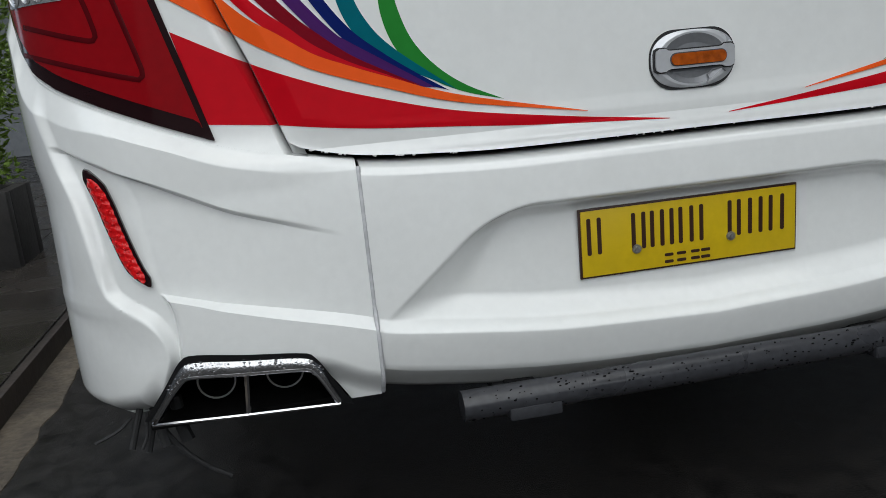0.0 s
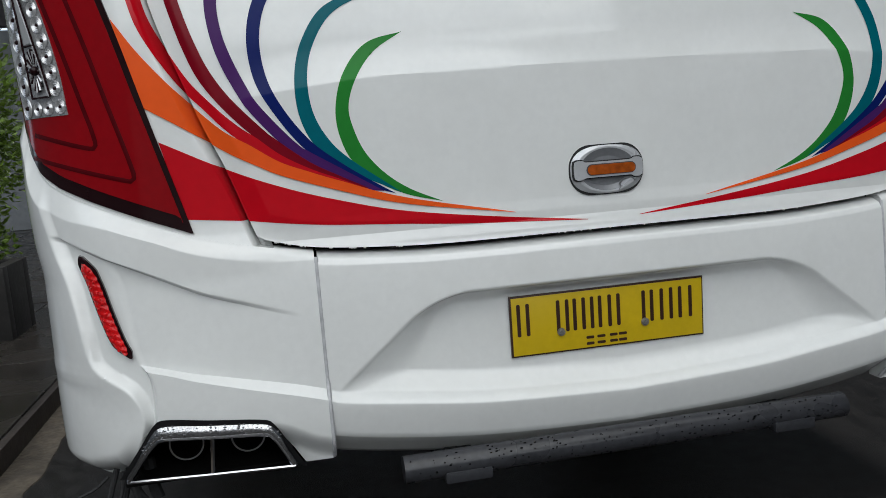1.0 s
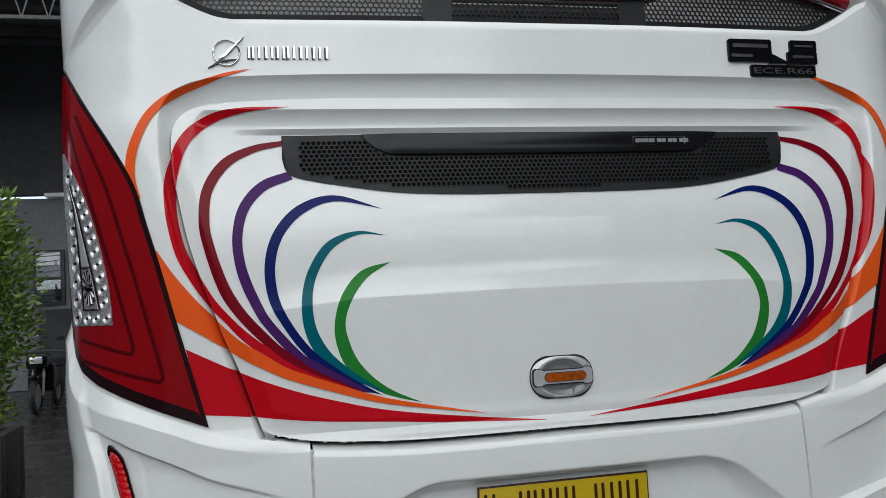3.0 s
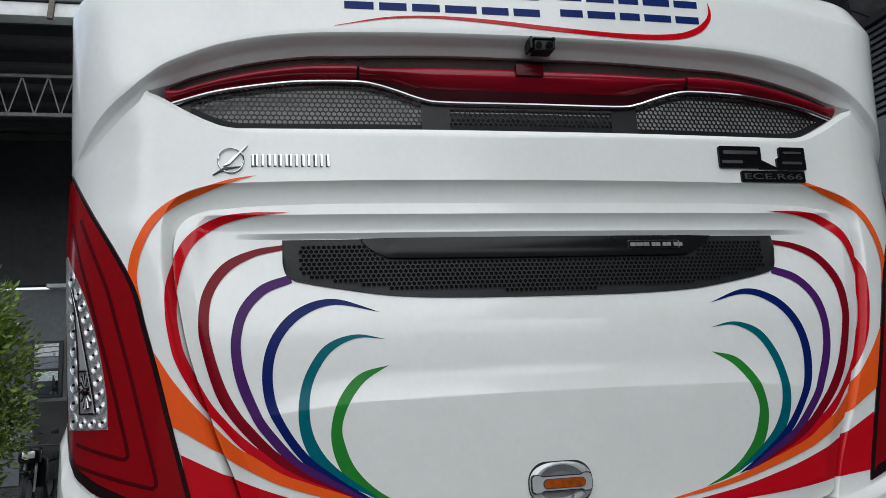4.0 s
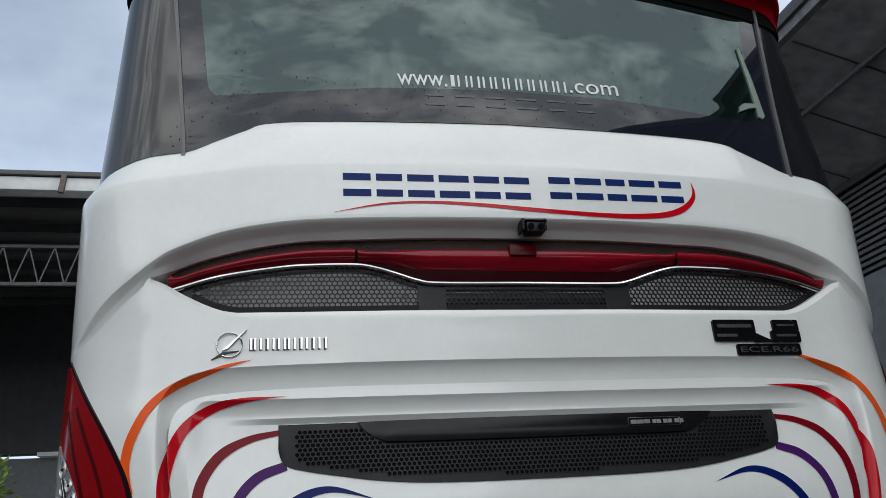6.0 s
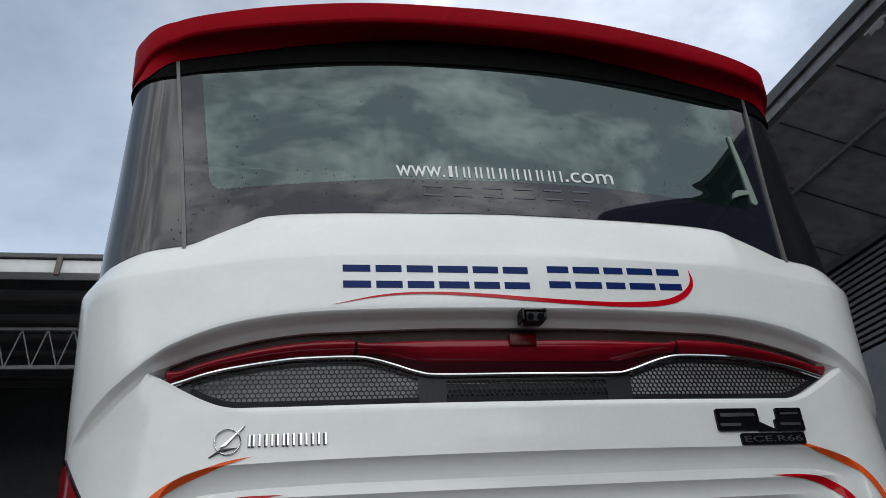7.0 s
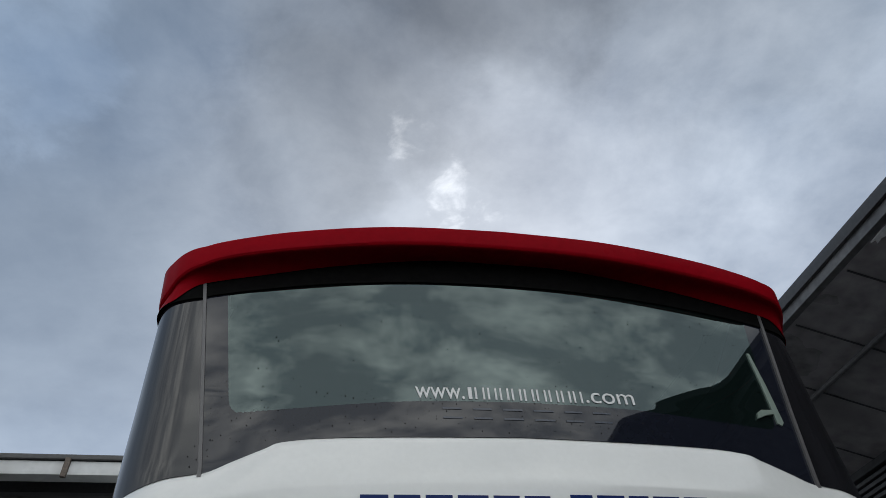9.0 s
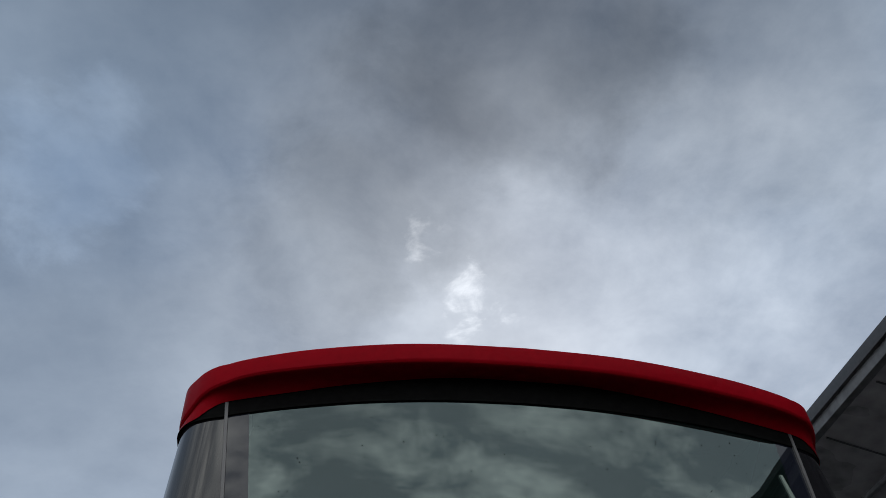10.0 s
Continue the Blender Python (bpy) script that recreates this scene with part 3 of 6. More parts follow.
def decal(name, grid, mat, parent, lift, mirror=1):
    """Vinyl on the rear, cut at the lid's gap and folded at the frame's edge; grid: rows of (x, z)."""
    verts, faces, seen = [], [], {}
    full = [[(x, z) + lid_gap(x, z) for x, z in row] for row in grid]
    zones = ((lambda p: -0.0022, False, None, 0), (lambda p: 0.0, True, lambda p: p[3], 1), (lambda p: p[3], True, None, 2))
    for r0, r1 in zip(full, full[1:]):
        for i in range(len(r0) - 1):
            quad = [r0[i], r0[i + 1], r1[i + 1], r1[i]]
            for level, above, upto, zone in zones:
                poly = clip(quad, level, above)
                if upto and len(poly) > 2:
                    poly = clip(poly, upto, False)
                if len(poly) < 3:
                    continue
                ids = []
                for x, z, d, w in poly:
                    key = (zone, round(x, 5), round(z, 5))
                    if key not in seen:
                        seen[key] = len(verts)
                        rel = lid_relief(x, z) if zone == 0 else frame_relief(x, z, d, w)
                        verts.append(plan(mirror * across(x, z), z, rel + lift))
                    if seen[key] not in ids:
                        ids.append(seen[key])
                if len(ids) > 2:
                    faces.append(tuple(ids) if mirror > 0 else tuple(ids[::-1]))
    return mesh_from(name, verts, faces, mat, parent, smooth=True, sharp=25)


def ribbon(name, pts, widths, mat, parent, n=200, lift=0.0008, mirror=1):
    """A painted stripe on the rear: a middle line of (x, z) with a width at each point."""
    s = spline([(-x, z, w * 1.32) for (x, z), w in zip(pts, widths)], n)
    rows = []
    for i in range(n):
        d = s[min(i + 1, n - 1), :2] - s[max(i - 1, 0), :2]
        d /= np.linalg.norm(d) + 1e-9
        rows.append([(s[i, 0] - d[1] * o, s[i, 1] + d[0] * o) for o in [(k / 6 - 0.5) * max(s[i, 2], 0.0004) for k in range(7)]])
    return decal(name, rows, mat, parent, lift, mirror)


def band(name, upper, lower, mat, parent, n=220, cross=16, lift=0.0008, mirror=1):
    """A wedge between two lines; the tip of the one with mirror 1 lies a little nearer the middle."""
    if mirror > 0:
        upper, lower = ([(x + 0.017 * step(-0.65, -0.25, x), z) for x, z in line] for line in (upper, lower))
    u, l = spline(upper, n), spline(lower, n)
    rows = [[(-(u[i, 0] + (l[i, 0] - u[i, 0]) * k / cross), u[i, 1] + (l[i, 1] - u[i, 1]) * k / cross) for k in range(cross + 1)] for i in range(n)]
    return decal(name, rows, mat, parent, lift, mirror)


def patch(name, pts, mat, parent, on, thick=0.004, label=""):
    """A flat plate with a given outline of (x, z), laid on a surface."""
    n = len(pts)
    front = [on(x, z) + Vector((0, -thick, 0)) for x, z in pts]
    back = [on(x, z) + Vector((0, 0.004, 0)) for x, z in pts]
    faces = [tuple(range(n))] + [(k, k + n, (k + 1) % n + n, (k + 1) % n) for k in range(n)]
    return mesh_from(name, front + back, faces, mat, parent, label, smooth=False)


def rounded(x0, x1, z0, z1, r, n=5):
    out = []
    for cx, cz, a0 in ((x1 - r, z1 - r, 0), (x0 + r, z1 - r, 90), (x0 + r, z0 + r, 180), (x1 - r, z0 + r, 270)):
        for k in range(n + 1):
            a = radians(a0 + 90 * k / n)
            out.append((cx + r * math.cos(a), cz + r * math.sin(a)))
    return out


def honeycomb(name, x0, x1, z0, z1, pitch, inside, at, mat, parent, hole=0.40, depth=0.006):
    """A plate of six-sided cells, each with a hole through it."""
    verts, faces = [], []
    rz = pitch * 0.866
    j = 0
    z = z0
    while z < z1:
        x = x0 + (pitch / 2 if j % 2 else 0)
        while x < x1:
            if inside(x, z):
                b = len(verts)
                for rr, dy in ((pitch * 0.5774, 0), (pitch * hole, 0), (pitch * hole, depth)):
                    for k in range(6):
                        t = radians(60 * k + 30)
                        verts.append(at(x + rr * math.cos(t), z + rr * math.sin(t)) + Vector((0, dy, 0)))
                for k in range(6):
                    q = (k + 1) % 6
                    faces.append((b + k, b + q, b + 6 + q, b + 6 + k))
                    faces.append((b + 6 + k, b + 6 + q, b + 12 + q, b + 12 + k))
            x += pitch
        z += rz
        j += 1
    return tagged(mesh_from(name, verts, faces, mat, parent, smooth=False), kind="stuff")


# ---- the bus ----
bus = thing("coach_bus", "white coach bus with rainbow swoosh stripes, parked on wet asphalt", "bus")


def ax(s, z):
    return abs(plan(s, z, SKIN).x)


lamp_foot = [(0.84, 0.949), (0.936, 0.987), (1.02, 1.022), (1.084, 1.051), (1.127, 1.080), (1.149, 1.118), (1.158, 1.164)]
corner_top = curve_of([(0.60, 0.893), (0.672, 0.9045), (0.745, 0.9185)] + [(across(x), z - 0.007) for x, z in lamp_foot] + [(1.26, 1.2), (1.7, 1.2)])


def build_shell():
    """The painted shell round the engine lid, from the bumper to just over the lid, with both corners, and the sloping frame."""
    half = []
    turn_0, turn_1 = int(np.searchsorted(lid_line[:, 1], 1.35)), int(np.argmax((lid_line[:, 1] > 1.6) & (lid_line[:, 0] < 0.62)))
    for k in range(0, len(lid_line), 4):
        (x, z), (nx, nz) = lid_line[k], line_out[k]
        w = frame_width[k]
        line = [plan(across(x - 0.02 * nx, z - 0.02 * nz), z - 0.02 * nz, -0.03), plan(across(x, z), z, frame_relief(x, z, 0, w) - 0.012)]
        for i in range(9):
            d = w * i / 8
            px, pz = max(x + nx * d, 0.0), z + nz * d
            foot = corner_top(across(px, pz)) - 0.010
            line.append(plan(across(px, pz), max(pz, foot), frame_relief(px, pz, d, w) - (0.012 if pz < foot else 0.0)))
        px, pz = max(x + nx * w, 0.0), z + nz * w
        s0 = across(px, pz)
        side = ramp(turn_0, turn_1, k)
        s1 = 1.62 + (px - 1.62) * side
        z1 = min(0.86 + (z - 0.86) * (SEAM - 0.86) / (1.35 - 0.86), SEAM)
        n = 60
        for i in range(1, n + 1):
            t = i / n
            s, zz = s0 + (s1 - s0) * t, pz + (z1 - pz) * t
            if s > 0.70:
                zz = max(zz, corner_top(s) - 0.012)
            line.append(plan(s, min(zz, SEAM), body_base(zz)))
        half.append(line)
    left = [[Vector((-p.x, p.y, p.z)) for p in line] for line in half]
    return sheet("rear_shell", half + left[-2::-1], WHITE, bus, sharp=32)


build_shell()


def upper_keys(a):
    f, g, h = ramp(0.966, 0.958, a), step(1.2, 1.0, a), step(1.0, 0.90, a)
    e = step(0.70, 0.88, a) * step(1.0, 0.962, a)
    low, inn, out = eye_low(a), eye_in(a), eye_out(a)
    b, crest, top = body_base(BAND_TOP), brow(a), 0.034 + 0.009 * g
    keys = [(SEAM, b), (SEAM + 0.012, b), (low - 0.012 - 0.004 * e, b + 0.002 * f), (low, b - (0.004 + 0.010 * e) * f), (low + 0.004, b - 0.050 * f),
            (inn - 0.003, b - 0.095 * f), (inn, b - 0.036 * f * h), ((inn + out) / 2, b - 0.036 * f * h + 0.34 * (0.021 * g + 0.036 * f * h)), (out - 0.002, b + 0.021 * g), (out + 0.002, b + 0.0245 * g), (out + 0.012, b + 0.0258 * g), (crest - 0.004, top + 0.004 * (b + 0.0258 * g - top) / (crest - out - 0.012)), (crest + 0.004, top - 0.004 * (top - 0.004) / (sill(a) - 0.012 - crest)), (sill(a) - 0.012, 0.004), (sill(a), -0.008), (sill(a) + 0.012, -0.03)]
    z, fixed = 0.0, []
    for k, r in keys:
        z = max(z + 0.0006, k)
        fixed.append((z, r))
    return fixed


def upper_at(x, z, lift=0.0):
    """Paint of the panel over the lid."""
    k = upper_keys(abs(x))
    return plan(across(x, z), z, float(np.interp(z, [p[0] for p in k], [p[1] for p in k])) + lift)


def build_upper():
    counts = (2, 8, 4, 2, 6, 2, 4, 4, 3, 3, 9, 2, 9, 3, 2)
    ss = [1.62 * i / 230 for i in range(231)]
    cols = []
    for s in [-c for c in ss[:0:-1]] + ss:
        col = []
        keys = upper_keys(ax(s, 2.0))
        for (z0, r0), (z1, r1), n in zip(keys, keys[1:], counts):
            for k in range(n):
                t = k / n
                col.append(plan(s, z0 + (z1 - z0) * t, r0 + (r1 - r0) * t))
        col.append(plan(s, *keys[-1]))
        cols.append(col)
    rows = [list(r) for r in zip(*cols)]
    return sheet("upper_panel", rows, WHITE, bus, sharp=29)


build_upper()

# engine lid
HOLE_LOW = curve_of(((0, 1.455), (0.24, 1.457), (0.40, 1.466), (0.54, 1.488), (0.60, 1.500), (0.632, 1.509), (0.648, 1.522), (0.6545, 1.538), (0.657, 1.552)))


def build_lid():
    zs = [0.885 + (LID_TOP - 0.0035 - 0.885) * j / 240 for j in range(241)]
    rows, rim = [], []
    for z in zs:
        e = lid_edge(z) - 0.003
        row, row2 = [], []
        for i in range(181):
            x = e * (i / 90 - 1)
            zz = max(z, lid_low(abs(x)) + (z - 0.885) * 0.02)
            r = lid_relief(x, zz)
            row.append(plan(across(x, zz), zz, r))
            row2.append(plan(across(x, zz), zz, -0.014))
        rows.append(row)
        rim.append(row2)
    return sheet("engine_lid", rows, WHITE, bus, skirt=rim, sharp=13)


lid = build_lid()


def lid_at(x, z, lift=0.0):
    return plan(across(x, z), z, lid_relief(x, z) + lift)


# vent in the lid
def vent_shape(a):
    return HOLE_LOW(min(a, 0.657))


def build_vent():
    rows = []
    n = 420
    xs = [0.657 * (i / (n / 2) - 1) for i in range(n + 1)]
    for k in range(13):
        row = []
        for x in xs:
            lo, hi = vent_shape(abs(x)), 1.609
            z = lo + (hi - lo) * k / 12
            row.append(lid_at(x, z, 0.0035 + 0.006 * math.sin(math.pi * k / 12)))
        rows.append(row)
    rim = [[p + Vector((0, 0.03, 0)) for p in row] for row in rows]
    panel = sheet("vent_panel", rows, VENT, lid, "dark charcoal perforated vent panel", skirt=rim)

    def bulge(x, z):
        lo = vent_shape(abs(x))
        return 0.0035 + 0.006 * math.sin(math.pi * ramp(lo, 1.609, z))

    def zone(x, z):
        a = abs(x)
        if a > 0.618 or z < vent_shape(a) + 0.017:
            return False
        return z < (1.597 if a > 0.46 else 1.597 - 0.046 * step(0.47, 0.40, a))

    honeycomb("vent_mesh", -0.632, 0.632, 1.462, 1.61, 0.0122, zone, lambda x, z: lid_at(x, z, bulge(x, z) + 0.0022), VENT, panel, hole=0.45, depth=0.0016)
    # black sheet close under the mesh stands in for the shade in its holes
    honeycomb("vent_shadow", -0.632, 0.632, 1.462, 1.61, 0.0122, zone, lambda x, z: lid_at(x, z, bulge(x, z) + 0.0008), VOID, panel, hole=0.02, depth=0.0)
    pts = [(-0.468, 1.608), (-0.462, 1.598), (-0.445, 1.581), (-0.415, 1.565), (-0.37, 1.558), (0.0, 1.556), (0.35, 1.557), (0.40, 1.565), (0.44, 1.583), (0.462, 1.599), (0.468, 1.608)]
    low = spline(pts, 80)
    rows = [[lid_at(x, z + (1.609 - z) * k / 6, 0.010 + (0.004 + 0.008 * math.sin(math.pi * (0.15 + 0.7 * k / 6))) * step(0.47, 0.38, abs(x))) for k in range(7)] for x, z in low]
    rim = [[p + Vector((0, 0.014, 0)) for p in row] for row in rows]
    visor = sheet("vent_visor", rows, VISOR, panel, "gloss black visor with a small silver model badge", skirt=rim)
    # model badge: outline and plain bars
    bx0, bx1, bz0, bz1 = 0.222, 0.366, 1.573, 1.594
    at = lambda x, z: lid_at(x, z, 0.0235)
    ring = rounded(bx0, bx1, bz0, bz1, 0.004)
    tube("badge_rim", [at(x, z) for x, z in ring + ring[:1]], 0.0011, CHROME, visor, sides=6)
    x = bx0 + 0.006
    for w in (0.016, 0.018, 0.016, 0.004, 0.010, 0.012, 0.004, 0.011, 0.011, 0.005, 0.013, 0.010):
        if w > 0.006:
            patch("badge_bar", [(x, bz0 + 0.006), (x + w, bz0 + 0.006), (x + w, bz1 - 0.005), (x, bz1 - 0.005)], STEEL_GREY, visor, at, 0.001)
        x += w + 0.0016


build_vent()

# painted swooshes
STRIPES = (
    ("green_stripe", GREEN, [(-0.417, 1.300), (-0.481, 1.273), (-0.523, 1.223), (-0.542, 1.166), (-0.537, 1.115), (-0.516, 1.066), (-0.475, 1.024), (-0.425, 0.994), (-0.36, 0.970)], [0, .016, .0195, .0185, .0225, .0225, .0165, .009, 0]),
    ("teal_stripe", TEAL, [(-0.423, 1.362), (-0.492, 1.370), (-0.555, 1.345), (-0.595, 1.291), (-0.613, 1.232), (-0.612, 1.165), (-0.590, 1.108), (-0.545, 1.060), (-0.44, 0.994)], [0, .007, .015, .017, .0178, .020, .0212, .017, 0]),
    ("navy_stripe", NAVY, [(-0.431, 1.426), (-0.539, 1.454), (-0.618, 1.431), (-0.671, 1.377), (-0.694, 1.307), (-0.689, 1.229), (-0.660, 1.164), (-0.614, 1.100), (-0.561, 1.055), (-0.505, 1.019), (-0.452, 0.993)], [0, .011, .017, .018, .018, .0175, .0148, .0145, .0142, .010, 0]),
    ("purple_stripe", PURPLE, [(-0.639, 1.513), (-0.703, 1.488), (-0.747, 1.438), (-0.764, 1.374), (-0.761, 1.314), (-0.747, 1.261), (-0.724, 1.207), (-0.707, 1.176), (-0.670, 1.129), (-0.636, 1.092), (-0.616, 1.078), (-0.562, 1.044), (-0.505, 1.012), (-0.475, 1.000)], [.016, .018, .018, .017, .017, .0178, .0168, .0161, .0156, .015, .0142, .014, .009, 0]),
    ("dark_red_stripe", DARK_RED, [(-0.653, 1.592), (-0.724, 1.577), (-0.788, 1.542), (-0.828, 1.479), (-0.836, 1.402), (-0.826, 1.345), (-0.807, 1.281), (-0.788, 1.236), (-0.760, 1.193), (-0.727, 1.154), (-0.698, 1.124), (-0.680, 1.108), (-0.619, 1.059), (-0.562, 1.030), (-0.500, 1.006)], [.009, .013, .018, .018, .018, .018, .019, .0195, .018, .0175, .016, .015, .0155, .011, 0]),
    ("red_stripe", RED, [(-0.639, 1.674), (-0.744, 1.667), (-0.820, 1.646), (-0.877, 1.595), (-0.905, 1.519), (-0.909, 1.443), (-0.898, 1.372), (-0.884, 1.327), (-0.855, 1.271), (-0.825, 1.223), (-0.792, 1.185), (-0.764, 1.154), (-0.736, 1.128), (-0.713, 1.111), (-0.673, 1.077), (-0.618, 1.047), (-0.557, 1.023), (-0.505, 1.006)], [0, .009, .016, .020, .020, .018, .018, .0185, .0172, .0150, .0135, .0148, .0158, .0156, .016, .013, .0093, 0]),
    ("orange_stripe", ORANGE, [(-0.717, 1.766), (-0.76, 1.757), (-0.803, 1.744), (-0.891, 1.709), (-0.947, 1.661), (-0.980, 1.598), (-0.992, 1.547), (-0.990, 1.505), (-0.978, 1.465)], [0, .0045, .0075, .0115, .015, .016, .016, .014, .010]),
)
for sg in (1, -1):
    for k, (nm, mat, pts, widths) in enumerate(STRIPES):
        ribbon(nm, pts, widths, mat, bus, mirror=sg, lift=0.0007 + 0.0003 * k)
    band("orange_flash", [(-0.943, 1.350), (-0.900, 1.284), (-0.843, 1.214), (-0.772, 1.141), (-0.720, 1.106), (-0.668, 1.071), (-0.614, 1.048), (-0.559, 1.027), (-0.434, 0.984), (-0.215, 0.936)],
         [(-0.908, 1.190), (-0.86, 1.160), (-0.808, 1.126), (-0.761, 1.094), (-0.71, 1.066), (-0.663, 1.043), (-0.564, 1.009), (-0.436, 0.972), (-0.215, 0.935)], ORANGE, bus, mirror=sg, lift=0.0028)
    band("red_flash", [(-0.885, 1.124), (-0.774, 1.067), (-0.665, 1.022), (-0.565, 0.990), (-0.437, 0.958), (-0.25, 0.930), (-0.065, 0.908)],
         [(-0.851, 0.976), (-0.742, 0.964), (-0.65, 0.951), (-0.567, 0.942), (-0.437, 0.932), (-0.306, 0.921), (-0.065, 0.907)], RED, bus, mirror=sg)

# bumper: middle part and two corners
ridge = curve_of(((0, 0.550), (0.28, 0.562), (0.437, 0.579), (0.586, 0.599), (0.624, 0.611), (0.68, 0.627), (0.772, 0.650), (0.862, 0.674), (0.949, 0.701), (1.2, 0.76)))
lower = curve_of(((0, 0.475), (0.283, 0.485), (0.493, 0.508), (0.632, 0.535), (0.725, 0.575), (0.9, 0.60)))


def plate_bay(a, z):
    """Depth of the bay round the number plate: a crisp rim, then a hollow slope to its flat floor."""
    d_top, d_side = 0.791 - z, (0.402 + (0.785 - z) * 1.21 - a) * 0.637
    d = min(d_top, d_side)
    if d < 0.05:
        d = 0.05 - math.hypot(max(0.0, 0.05 - d_top), max(0.0, 0.05 - d_side))
    w = 0.034 + 0.050 * step(-0.02, 0.08, d_top - d_side)
    t = min(max(d / w, 0.0), 1.0)
    return 0.040 * (1 - (1 - t) ** 2) * step(-0.002, 0.010, d)


def build_middle_bumper():
    xs = [0.6155 * (i / 200 - 1) for i in range(401)]
    cols, rim = [], []
    for x in xs:
        a = abs(x)
        top, b, c = lid_low(a) - 0.012, ridge(a), lower(a)
        keys = [(c - 0.055, -0.095), (c - 0.050, -0.040), (c - 0.004, 0.012), (c + 0.006, 0.022), (b - 0.004, 0.030), (b + 0.001, 0.030), (b + 0.019, 0.014), (top - 0.020, 0.014), (top - 0.010, 0.010), (top, -0.012)]
        col = []
        for (z0, r0), (z1, r1), n in zip(keys, keys[1:], (2, 5, 3, 6, 3, 8, 100, 4, 5)):
            for k in range(n):
                z, r = z0 + (z1 - z0) * k / n, r0 + (r1 - r0) * k / n
                col.append(plan(across(x), z, r - plate_bay(a, z) * step(b + 0.002, b + 0.058, z)))
        col.append(plan(across(x), *keys[-1]))
        cols.append(col)
        rim.append([p + Vector((0, 0.05, 0)) for p in col])
    return sheet("bumper_middle", [list(r) for r in zip(*cols)], WHITE, bus, skirt=[list(r) for r in zip(*rim)], sharp=48)


build_middle_bumper()
for sg in (-1, 1):
    tube("bumper_seam", [plan(sg * 0.6183, z, 0.011 + 0.018 * ramp(0.645, 0.605, z) - 0.030 * ramp(0.52, 0.48, z)) for z in np.linspace(0.485, 0.885, 60)], 0.0042, SEAM_LIP, bus, "grey sealing lip between two bumper parts", sides=6)
corner_low = table(((0.60, 0.478), (0.675, 0.478), (0.732, 0.576), (0.754, 0.586), (0.847, 0.597), (0.920, 0.607), (0.940, 0.602), (1.016, 0.504), (1.03, 0.490), (1.10, 0.468), (1.18, 0.462)))
swage = curve_of(((0.60, 0.765), (0.643, 0.775), (0.751, 0.809), (0.838, 0.838), (0.922, 0.879), (1.007, 0.917), (1.091, 0.953), (1.2, 1.0)))
pillar = curve_of(((0.40, 1.05), (0.468, 1.022), (0.512, 1.004), (0.560, 0.980), (0.600, 0.964), (0.628, 0.966), (0.650, 0.976), (0.670, 0.994), (0.686, 1.018), (0.702, 1.042), (0.725, 1.058), (0.79, 1.070), (0.848, 1.081), (0.95, 1.103), (1.03, 1.120), (1.2, 1.14)))
bed_edge = curve_of(((0.40, 0.99), (0.56, 0.958), (0.60, 0.951), (0.66, 0.949), (0.694, 0.955), (0.717, 0.970), (0.76, 0.980), (0.82, 0.988), (0.878, 0.998), (0.94, 1.025), (1.0, 1.06), (1.2, 1.12)))


def pillar_side(a, z):
    """Distance outside the soft upright fold, square to it."""
    slope = (pillar(z + 0.004) - pillar(z - 0.004)) / 0.008
    return (a - pillar(z)) / math.sqrt(1 + slope * slope)


def corner_relief(a, s, z, low, top):
    d = pillar_side(a, z)
    w, b, e = swage(a), ridge(a), bed_edge(z)
    inner = step(e + 0.004, e - 0.012, a)
    out = step(-0.014, 0.003, d)
    r = 0.012
    r -= 0.015 * step(0.64, 0.86, a) * ramp(w + 0.002, w - 0.006, z) * inner * ramp(b, b + 0.005 + 0.013 * step(0.975, 0.64, a), z)
    grow = step(0.975, 0.64, a)
    r += (0.006 + 0.012 * grow) * ramp(b + 0.005 + 0.013 * grow, b, z) * inner
    # the bumper runs on straight up to a narrow bevel under the lamp
    r += (rear_y(z) + 0.030) * step(0.84, 0.88, z) * step(0.63, 0.76, a) * (1 - 0.45 * step(0.98, 1.10, a))
    # shallow bed of the reflector, and the raised column outside its crest
    r -= 0.012 * (1 - inner) * (1 - out) * ramp(w + 0.004, w - 0.006, z)
    r += 0.009 * (1 - ramp(0.0, 0.10, d)) ** 1.5 * out * step(1.13, 1.03, z)
    if a < 0.76:
        r -= 0.030 * step(lower(a) + 0.006, lower(a) - 0.055, z)
    r -= 0.060 * step(0.97, 1.05, a) * max(0, 1 - (z - low) / 0.055) ** 2
    flush = step(0.645, 0.74, a)
    r += (body_base(z) + 0.0008 - r) * ramp(top - 0.030 - 0.018 * step(0.98, 1.10, a), top - 0.004, z) * flush
    r -= 0.012 * max(0, 1 - (top - z) / 0.014) ** 2 * (1 - flush)
    return r


